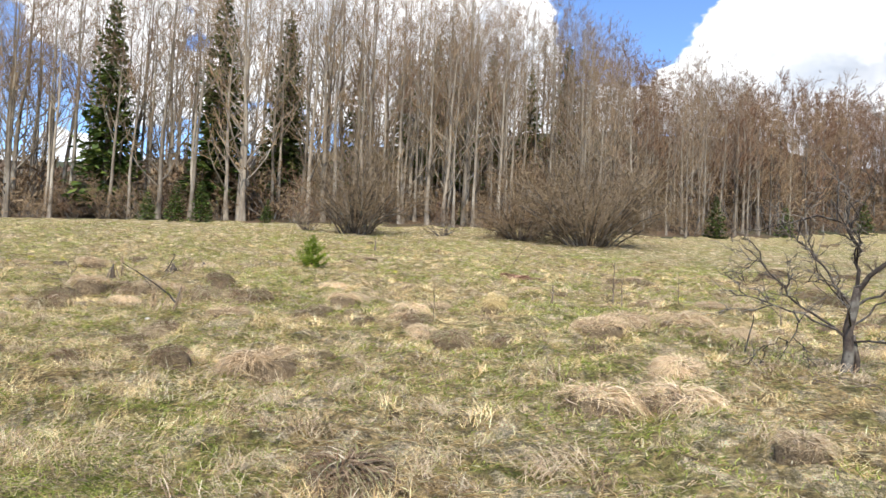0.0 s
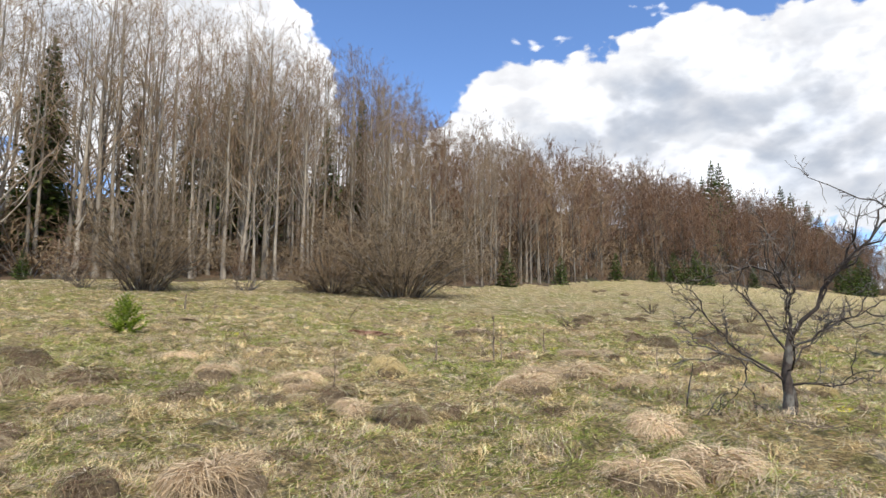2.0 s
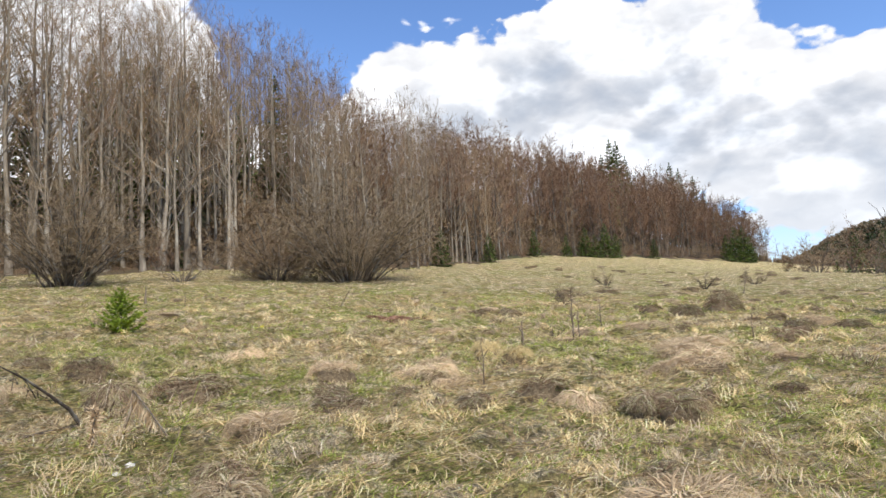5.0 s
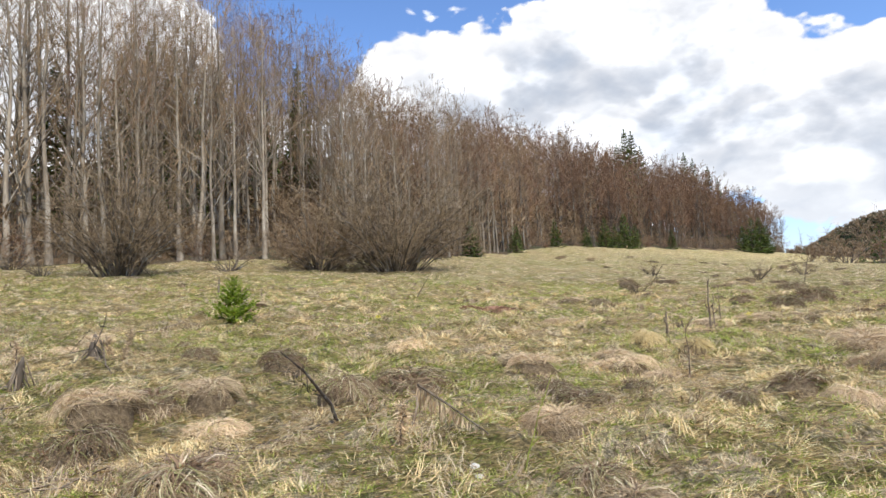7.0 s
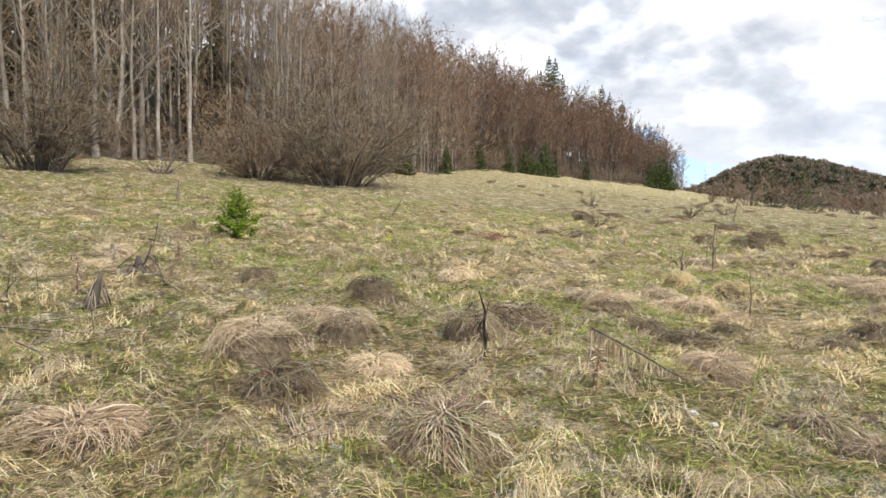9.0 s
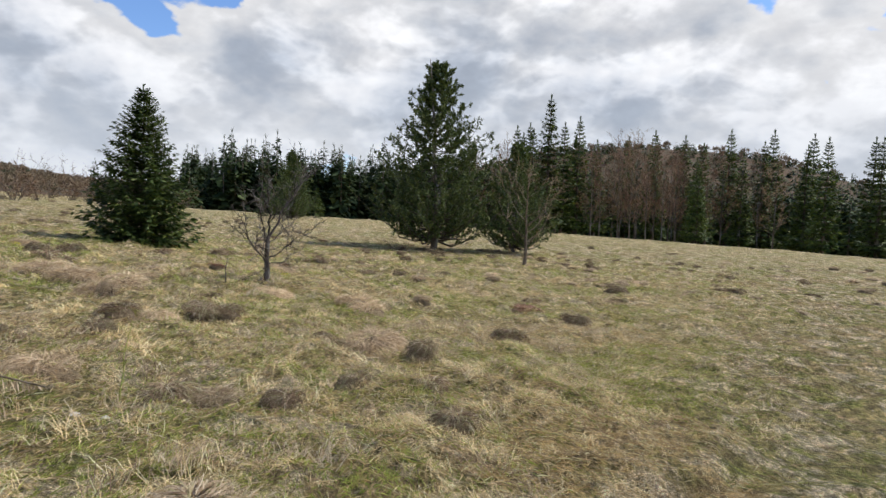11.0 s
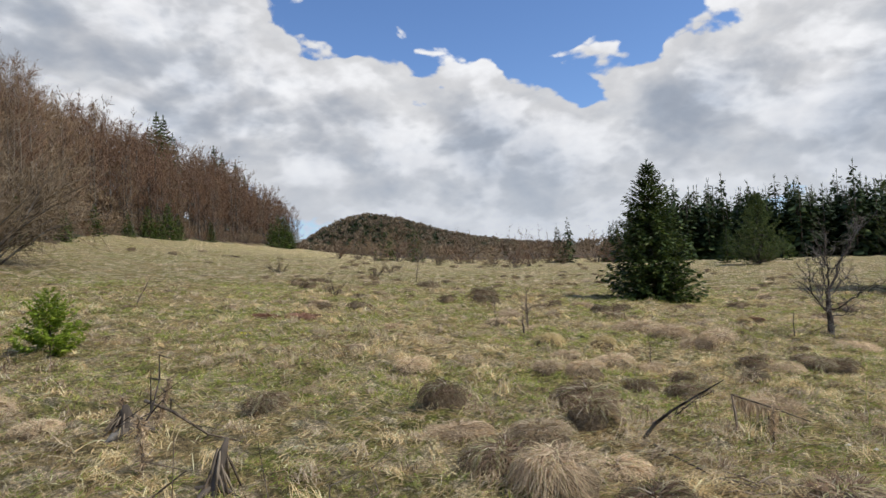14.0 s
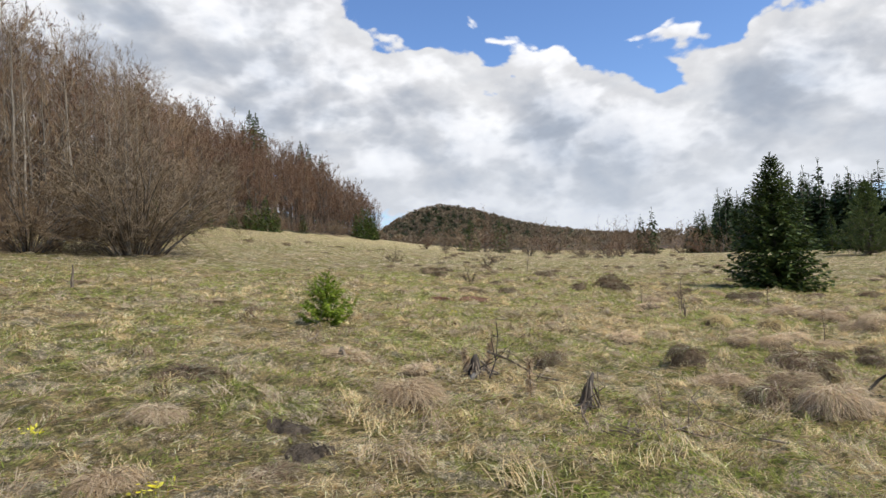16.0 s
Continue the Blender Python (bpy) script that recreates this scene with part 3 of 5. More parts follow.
beeches = [bare_tree("beech_tree", "tall leafless beech with a pale grey trunk at the forest edge", 100 + k, BEECH_BARK, TWIG_BROWN if k % 3 else TWIG_RED, group="beeches of the forest edge",
                     H=20 + k % 3, r0=0.15 + 0.035 * (k % 3), base=(0.25, 0.4, 0.15, 0.45, 0.3, 0.12)[k], limbs=25, reach=(0.22, 0.18, 0.25, 0.19, 0.27, 0.23)[k], per_limb=4, per_branch=8, lean=0.022 + 0.015 * (k % 2), twig=0.0075, steep=0.95) for k in range(6)]
brown_beeches = [bare_tree("beech_tree", "leafless reddish-brown beech with a low dense crown", 120 + k, BROWN_BARK, TWIG_RED if k != 1 else TWIG_BROWN, group="beeches of the forest edge",
                           H=20, r0=0.17, base=0.10 + 0.05 * k, limbs=32, reach=0.25 - 0.02 * k, per_limb=6, per_branch=10, lean=0.03, twig=0.0135, steep=0.85) for k in range(3)]
begun = set()
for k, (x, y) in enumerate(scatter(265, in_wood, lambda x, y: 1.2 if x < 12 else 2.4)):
    front = float(np.interp(x, [2, 16], [1.0, 0.8])) if y < edge(x) + 9 else 1.0
    s = crown_size(x, y) * front * float(rng.uniform(0.8, 1.06))
    src = brown_beeches[k % 3] if x > rng.uniform(0, 14) else beeches[k % 6]
    if src.name not in begun:
        begun.add(src.name)
        put(src, x, y, rng.uniform(0, 360), s)
    else:
        again(src, x, y, rng.uniform(0, 360), s, tilt=float(rng.normal(0, 1.5)))


def joined(name, label, category, builds, mats, places, seed):
    """Far woods: many trees of a few patterns in one mesh for each material."""
    r = np.random.default_rng(seed)
    root = tagged(new(name), label, category, kind="stuff")
    packs = []
    for group in builds:
        packs.append([(np.concatenate(b.v), {k: np.concatenate(b.f[k]) for k in (3, 4) if b.f[k]}) for b in group])
    outs = [Build() for _ in mats]
    for n, (x, y, s) in enumerate(places):
        a = r.random() * 6.283
        rot = np.array([[math.cos(a), -math.sin(a), 0], [math.sin(a), math.cos(a), 0], [0, 0, 1]]) * s
        rot[2] *= r.uniform(0.85, 1.15)
        at = np.array([x, y, float(land(x, y)[0]) - 0.1])
        for o, (v, f) in zip(outs, packs[n % len(packs)]):
            start = o.count
            o.v.append(v @ rot.T + at)
            o.count += len(v)
            for k, q in f.items():
                o.f[k].append(q + start)
    for o, (nm, m) in zip(outs, mats):
        part(nm, o, m, root)
    return root


fine_wood = [bare_tree_meshes(300 + k, H=19 + k, r0=0.15, base=0.15 + 0.08 * k, limbs=17, reach=0.22, per_limb=4, per_branch=9, lean=0.02, twig=0.013, steep=0.95) for k in range(3)]
thick_wood = [bare_tree_meshes(310 + k, H=19 + k, r0=0.16, base=0.08 + 0.05 * k, limbs=17, reach=0.27, per_limb=4, per_branch=9, lean=0.025, twig=0.033, steep=0.8) for k in range(3)]
deep_west, deep_east = [], []
for k in range(200):
    x = rng.uniform(-80, 3) if k % 2 else rng.uniform(-32, 3)
    y = float(edge(x)) + 8 + rng.uniform(0, 1) ** 1.2 * 48
    tall = (0.5, 0.78) if -0.64 < math.atan2(x, y) < -0.31 else (0.88, 1.08)
    deep_west.append((x, y, crown_size(x, y) * rng.uniform(*tall)))
for _ in range(450):
    x = rng.uniform(-8, 99)
    y = float(edge(x)) + 3 + rng.uniform(0, 1) ** 1.2 * (58 if x < 60 else 32)
    deep_east.append((x, y, crown_size(x, y) * rng.uniform(0.75, 1.02)))
joined("beech_wood", "grey-brown leafless beech wood behind the forest edge", "wood", fine_wood, [("timber", BEECH_BARK), ("brushwood", TWIG_BROWN)], deep_west, 5)
joined("beech_wood", "dense reddish-brown leafless beech wood covering the hillside", "wood", thick_wood, [("timber", BROWN_BARK), ("brushwood", TWIG_RED)], deep_east, 15)


def shrub_builds(seed, H, wide, stems, branches, twigs, thick=0.035, twig=0.010, low=0.72):
    """A many-stemmed bare shrub."""
    r = np.random.default_rng(seed)
    wood, fine, lines = Build(), Build(), []
    A, B, P2 = [], [], []
    for k in range(stems):
        az, lean = r.random() * 6.283, math.acos(1 - low * r.random())
        out = np.array([math.cos(az), math.sin(az), 0])
        o = out * math.sin(lean) * 0.12 * wide * r.uniform(0.3, 1.2)
        L = r.uniform(0.7, 1.05) / math.hypot(math.sin(lean) / (wide * 0.5), math.cos(lean) / H)
        aim = out * math.sin(lean) + np.array([0, 0, math.cos(lean)])
        w = unit(aim + [0, 0, 0.45] + r.normal(0, 0.12, 3))
        line = [o]
        for q in range(5):
            line.append(line[-1] + w * L / 5)
            w = unit(w * 0.55 + aim * 0.45 - np.array([0, 0, 0.05]) + r.normal(0, 0.13, 3))
        line = np.array(line)
        tr = thick * r.uniform(0.6, 1.2)
        lines.append((line, tr * np.array([1, 0.85, 0.7, 0.5, 0.3, 0.08])))
        wood.tube(lines[-1][0], lines[-1][1], 3, False)
        for q in range(branches):
            f = r.uniform(0.12, 1) * 5
            o2 = np.array([np.interp(f, range(6), line[:, c]) for c in range(3)])
            d2 = unit(unit(line[-1] - line[0]) * 0.6 + r.normal(0, 0.65, 3))
            L2 = L * r.uniform(0.14, 0.34)
            e2 = o2 + d2 * L2 + r.normal(0, 0.05 * L2, 3)
            m2 = (o2 + e2) / 2 + r.normal(0, 0.07 * L2, 3)
            P2.append((o2, e2, tr))
            st = o2 + (e2 - o2) * r.random(twigs)[:, None]
            A.append(st)
            B.append(st + unit(d2 + r.normal(0, 0.65, (twigs, 3))) * (L2 * r.uniform(0.25, 0.7, twigs))[:, None])
    A, B = np.concatenate(A), np.concatenate(B)
    fine.spikes(np.array([q[0] for q in P2]), np.array([q[1] for q in P2]), np.array([0.36 * q[2] for q in P2]))
    fine.slivers(A, B, 1.3 * twig * r.uniform(0.6, 1.3, len(A)), seed)
    return wood, fine, lines


def shrub(name, label, seed, bark, twigs_mat, group="", apart=False, **kw):
    ob = thing(name, label, "shrub", group=group)
    wood, fine, lines = shrub_builds(seed, **kw)
    if apart:
        for line, radii in lines:
            stem = Build()
            stem.tube(line, radii, 5, False)
            part("stem", stem, bark, ob)
    else:
        part("brushwood", wood, bark, ob)
    part("crown", fine, twigs_mat, ob)
    return ob


hazel = shrub("hazel_bush", "tall grey leafless hazel bush with a dark clustered base", 21, BROWN_BARK, TWIG_GREY, apart=True, H=9.6, wide=8.4, stems=64, branches=12, twigs=13, thick=0.055, twig=0.0075, low=0.46)
put(hazel, -16.8, 31.0, 20)
willow = shrub("willow_thicket", "broad rounded thicket of grey-brown leafless branches", 22, BROWN_BARK, TWIG_GREY, apart=True, H=7.4, wide=12.4, stems=100, branches=13, twigs=14, thick=0.05, twig=0.0085)
put(willow, -3.6, 38.2)
low_thicket = shrub("willow_thicket", "lower leafless thicket beside the large one", 23, BROWN_BARK, TWIG_BROWN, apart=True, H=6.4, wide=7.0, stems=60, branches=12, twigs=13, thick=0.04, twig=0.008)
put(low_thicket, -8.2, 38.0)
v_bush = shrub("young_hazel", "small open leafless hazel with few stems", 24, BROWN_BARK, TWIG_GREY, apart=True, H=4.0, wide=2.8, stems=14, branches=7, twigs=7, thick=0.035)
put(v_bush, -12.7, 35.0)
again(v_bush, -20.3, 30.6, 70, 0.75)
again(v_bush, -25.5, 36.0, 200, 1.2)
# brush along the edge of the wood
brush = [shrub("edge_brush", "leafless brown brushwood along the forest edge", 30 + k, BROWN_BARK, (TWIG_BROWN, TWIG_RED, TWIG_GREY)[k], group="brushwood along the forest edge",
               apart=True, H=3.8, wide=4.2, stems=15, branches=8, twigs=9, thick=0.03, twig=0.010) for k in range(3)]


def by_edge():
    x = rng.uniform(-58, 94)
    return x, float(edge(x)) + rng.uniform(-0.8, 9)


for k, (x, y) in enumerate(scatter(135, by_edge, lambda x, y: 1.3 if x < 14 else 1.9)):
    s = float(rng.uniform(0.6, 1.5))
    if k < 3:
        put(brush[k], x, y, rng.uniform(0, 360), s)
    else:
        again(brush[k % 3], x, y, rng.uniform(0, 360), s)

under = [shrub_builds(330 + k, H=4.0, wide=4.6, stems=12, branches=6, twigs=8, thick=0.04, twig=0.03)[:2] for k in range(3)]
low_wood = []
for _ in range(220):
    x = rng.uniform(-85, 30)
    low_wood.append((x, float(edge(x)) + 3 + rng.uniform(0, 32), rng.uniform(0.9, 2.1)))
joined("undergrowth", "tangled brown undergrowth beneath the beeches", "undergrowth", under, [("timber", BROWN_BARK), ("brushwood", TWIG_BROWN)], low_wood, 9)

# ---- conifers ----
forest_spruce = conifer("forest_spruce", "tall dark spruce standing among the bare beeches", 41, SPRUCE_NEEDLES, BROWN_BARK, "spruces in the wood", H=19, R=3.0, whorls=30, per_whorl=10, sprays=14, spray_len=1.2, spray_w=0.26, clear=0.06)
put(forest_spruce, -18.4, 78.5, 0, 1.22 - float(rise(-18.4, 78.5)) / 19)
forest_spruce["label"] = "slender sunlit spruce rising above the bare crowns"
for x, y, s in [(-46.5, 33, 1.1), (-39, 39, 1.15), (-36.5, 45, 1.1), (-29, 66, 1.15), (-25.5, 70, 1.1), (-33, 69, 1.25), (-21, 72, 1.0),
                (-27, 60, 0.9), (-50, 36, 0.95), (-43, 43, 1.0), (-41, 50, 1.1), (-33, 52, 0.9), (-30, 57, 1.0), (-24, 60, 0.85), (48.6, 163, 1.5), (51.0, 165, 1.5), (45.5, 160, 1.25), (53.5, 166, 1.3), (73, 186, 1.45), (76, 187, 1.38), (80, 186.5, 1.28), (83.5, 188, 1.1), (87, 188, 0.86), (38, 152, 0.9), (6.6, 113, 0.85)]:
    again(forest_spruce, x, y, rng.uniform(0, 360), max(0.45, s - float(rise(x, y)) / 19))["label"] = "tall dark spruce standing among the bare beeches"
small_spruce = conifer("young_spruce", "young dark green spruce at the edge of the wood", 42, SPRUCE_NEEDLES, BROWN_BARK, "young spruces at the forest edge", H=4.2, R=1.35, whorls=16, per_whorl=8, sprays=20, spray_len=0.5, spray_w=0.09)
put(small_spruce, 16.3, 94.5, 0, 1.05)
for x, y, s in [(23.0, 103, 0.9), (27.0, 106.5, 1.25), (31.5, 110.5, 1.5), (33.8, 112, 1.1), (29.0, 108, 1.0), (45.5, 126, 1.0), (69.5, 146, 1.5), (72.5, 148, 2.0), (75.5, 150, 2.1), (78, 152, 1.7), (-10.5, 51.5, 0.6), (-18.2, 48.5, 0.45), (-34.5, 31.2, 0.75), (-33, 32.4, 0.8), (-36.5, 30.2, 0.6), (-29, 35.5, 0.5), (7.5, 70, 0.8), (2.0, 59.5, 0.9), (64.5, 93.4, 1.55), (60, 91, 0.5)]:
    again(small_spruce, x, y, rng.uniform(0, 360), s)
lone_spruce = conifer("spruce_tree", "dark green young spruce standing alone in the pasture", 7, SPRUCE_NEEDLES, BROWN_BARK, H=5.9, R=2.15, whorls=42, per_whorl=15, sprays=40, spray_len=0.4, spray_w=0.06, clear=0.015, droop=0.10, power=0.85)
put(lone_spruce, 16.75, 15.5)
sapling = conifer("spruce_sapling", "small bright green spruce sapling in the grass", 9, YOUNG_NEEDLES, BROWN_BARK, H=1.08, R=0.60, whorls=10, per_whorl=10, sprays=70, spray_len=0.13, spray_w=0.021, clear=0.04, droop=0.03, lift=0.42)
put(sapling, -5.08, 13.35)


def pine_builds(seed, H):
    """A pine: bent boughs with upright tufted shoots."""
    r = np.random.default_rng(seed)
    trunk, boughs, needles = Build(), Build(), Build()
    u = np.linspace(0, 1, 9)
    trunk.tube(np.c_[np.cumsum(r.normal(0, 0.012 * H, (9, 2)), 0) * (u > 0)[:, None], u * H], 0.02 * H * (1 - 0.93 * u), 8)
    A, B, S = [], [], []
    for k in range(195):
        s = 0.05 + 0.92 * ((k + r.random()) / 195) ** 1.5
        az = k * 2.4 + r.normal(0, 0.3)
        L = H * (0.43 * (1 - s) ** 1.0 + 0.03) * r.uniform(0.6, 1.15) * (0.9 if s < 0.2 else 1)
        out = np.array([math.cos(az), math.sin(az), 0])
        f = np.linspace(0, 1, 5)
        line = np.array([0, 0, s * H]) + out * (f * L)[:, None]
        line[:, 2] += L * (0.1 * f - 0.12 * np.sin(f * 3) + 0.45 * f ** 2)
        line[1:] += r.normal(0, 0.04 * L, (4, 3))
        boughs.tube(line, 0.0045 * H * (1.1 - s) * np.array([1, 0.8, 0.6, 0.4, 0.15]), 4, False)
        shoots = 19
        g = r.uniform(0.25, 1, shoots) * 4
        o = np.stack([np.interp(g, range(5), line[:, c]) for c in range(3)], -1)
        d = unit(out * r.uniform(0.1, 0.9, shoots)[:, None] + r.normal(0, 0.45, (shoots, 3)) + [0, 0, 0.75])
        ln = 0.048 * H * r.uniform(0.5, 1.1, shoots) * (0.4 + 0.6 * (1 - s))
        for q in range(shoots):
            m = 11
            t = r.uniform(0.1, 1, m)[:, None]
            root = o[q] + d[q] * ln[q] * t
            A.append(root)
            B.append(root + unit(d[q] * 0.9 + r.normal(0, 0.6, (m, 3))) * 0.019 * H * r.uniform(0.7, 1.2, (m, 1)))
            S.append(unit(r.normal(0, 1, (m, 3))))
    A, B, S = (np.concatenate(q) for q in (A, B, S))
    needles.leaves(A, B, np.full(len(A), 0.0042 * H), S)
    return trunk, boughs, needles


pine = thing("pine_tree", "tall pine with a tapering open crown of upright shoots", "tree", group="pines in the pasture")
for nm, b, m in zip(("trunk", "framework", "foliage"), pine_builds(8, 10.8), (BROWN_BARK, BROWN_BARK, PINE_NEEDLES)):
    part(nm, b, m, pine)
put(pine, 31.3, 6.9)
again(pine, 56.6, 25.6, 140, 0.66)["label"] = "smaller dark pine with a clear trunk in the pasture"
again(pine, 33.5, 2.3, 250, 0.62)["label"] = "young pine growing close beside the tall one"
again(small_spruce, 58.0, 78.0, 50, 1.35)
again(small_spruce, 62.5, 31, 30, 1.0)
again(small_spruce, 68, 27, 80, 0.9)

# stands beyond the pasture
for x, y, s in [(76, -0.5, 0.8), (80, -4.5, 0.72), (74, 3.5, 0.6), (84, 2, 0.7), (90, -16, 0.75), (92, -27, 0.8), (95, -34, 0.85), (70.5, -17.5, 0.42), (88, -36, 0.7), (72, 9, 0.45), (86, 10, 0.6), (98, -22, 0.8), (78, -2.5, 0.66), (82, -7, 0.6), (79, 1.5, 0.62), (88, -12, 0.68), (84, -15, 0.55), (87, -22, 0.66), (90, -31, 0.72), (96, -40, 0.85), (91, -46, 0.8), (94, -5, 0.72), (92, 3, 0.7), (97, 12, 0.75), (78, -19, 0.5), (86, -27, 0.6), (82, -36, 0.7), (85, -44, 0.75)]:
    again(forest_spruce, x, y, rng.uniform(0, 360), 1.15 * s)["label"] = "tall dark spruce beyond the pasture"
for x, y, s in [(82, -10.5, 0.66), (79, -12, 0.66), (76.5, -9.5, 0.55), (80, -14.5, 0.6), (82, 5, 0.6), (84, 9, 0.55), (77, -15, 0.5), (74, -12.5, 0.45), (86, -18, 0.6), (92, -20, 0.6), (94, -11, 0.7), (90, -8, 0.65), (79, -7.5, 0.55), (75, -6, 0.5), (77, -11, 0.58), (81, -12.5, 0.62), (83, -17, 0.6), (79, -17, 0.55), (80, -21, 0.58), (84, -24, 0.62), (82, -30, 0.6), (88, -30, 0.66), (76, 1, 0.5), (78, 6, 0.5), (83, -2, 0.6), (86, -5, 0.62)]:
    again(brown_beeches[(int(x) + int(y)) % 3] if s < 0.8 else beeches[2], x, y, rng.uniform(0, 360), s)["label"] = "leafless broad-crowned tree beyond the pasture"
far_cone = [far_conifer(70 + k, 16, 3.7, 300, 2.1) for k in range(4)]
row = []
for _ in range(720):
    a, d = radians(rng.uniform(59, 128)), rng.uniform(160, 225)
    row.append((-3 + d * math.sin(a), 1 + d * math.cos(a), rng.uniform(0.92, 1.22) * (1.0 if a > radians(62) else 0.85)))
for _ in range(16):
    a, d = radians(rng.uniform(56.5, 60)), rng.uniform(150, 165)
    row.append((-3 + d * math.sin(a), 1 + d * math.cos(a), rng.uniform(0.4, 0.7)))
row += [(-3 + 150 * math.sin(radians(q)), 1 + 150 * math.cos(radians(q)), w) for q, w in ((52.4, 0.62), (53.4, 0.68), (53.0, 0.5))]
joined("spruce_wood", "dark spruce wood beyond the pasture", "wood", far_cone, [("timber", BROWN_BARK), ("foliage", FAR_SHADED_NEEDLES)], row, 6)
# wooded hills
far_bare = []
for k in range(3):
    r_ = np.random.default_rng(90 + k)
    t_, c_ = Build(), Build()
    t_.tube([[0, 0, 0], [0.2, 0, 3.5], [0, 0.3, 6.5]], [0.25, 0.18, 0.05], 4)
    d_ = unit(r_.normal(0, 1, (60, 3)) + [0, 0, 0.35])
    o_ = np.array([0, 0, 3.6]) + d_ * r_.uniform(0.4, 3.0, (60, 1)) * [1.2, 1.2, 1.0]
    c_.slivers(o_, o_ + d_ * r_.uniform(0.8, 1.9, (60, 1)) + [0, 0, 0.6], np.full(60, 0.6), k)
    far_bare.append((t_, c_))
hill_b, hill_c = [], []
for _ in range(1500):
    x, y = rng.uniform(110, 480), rng.uniform(150, 470)
    if 235 < math.hypot(x, y) < 430:
        (hill_c if rng.random() < 0.08 else hill_b).append((x, y, rng.uniform(0.4, 0.75)))
for k in range(7000):
    x, y = (rng.normal(643, 130), rng.normal(880, 170)) if k % 3 else (rng.normal(800, 120), rng.normal(760, 120))
    (hill_c if rng.random() < 0.7 else hill_b).append((x, y, rng.uniform(0.9, 1.5)))
for _ in range(1700):
    x, y = rng.uniform(300, 540), rng.uniform(-280, 190)
    (hill_c if rng.random() < 0.8 else hill_b).append((x, y, rng.uniform(0.6, 1.0)))
joined("hill_wood", "distant brown leafless wood on the hills", "wood", far_bare, [("timber", BROWN_BARK), ("brushwood", TWIG_GREY)], hill_b, 7)
far_tiny = [far_conifer(80 + k, 7.0, 3.4, 26, 3.2) for k in range(3)]
joined("hill_spruces", "distant dark spruces on the hilltop", "wood", far_tiny, [("timber", BROWN_BARK), ("foliage", FAR_SHADED_NEEDLES)], hill_c, 8)
# bare bushes before the far hill
for k, (az, d, s) in enumerate([(34.5, 84, 1.6), (36.5, 90, 1.8), (38, 86, 1.5), (40.5, 95, 1.2), (42, 80, 1.3), (43.5, 92, 1.5), (45, 78, 1.2), (46.4, 62, 1.1), (47.2, 84, 1.6), (49, 88, 1.4), (50.5, 95, 1.6), (51.5, 82, 0.9), (55.5, 120, 2.2), (57, 118, 1.8), (58.6, 125, 2.0), (33, 100, 1.5), (31.5, 108, 1.3), (39.4, 70, 0.8), (44.2, 64, 0.8), (48.1, 70, 0.9)]):
    a = radians(az)
    again(brush[k % 3], -3 + d * math.sin(a), 1 + d * math.cos(a), k * 67, s)["label"] = "leafless bush on the far side of the pasture"


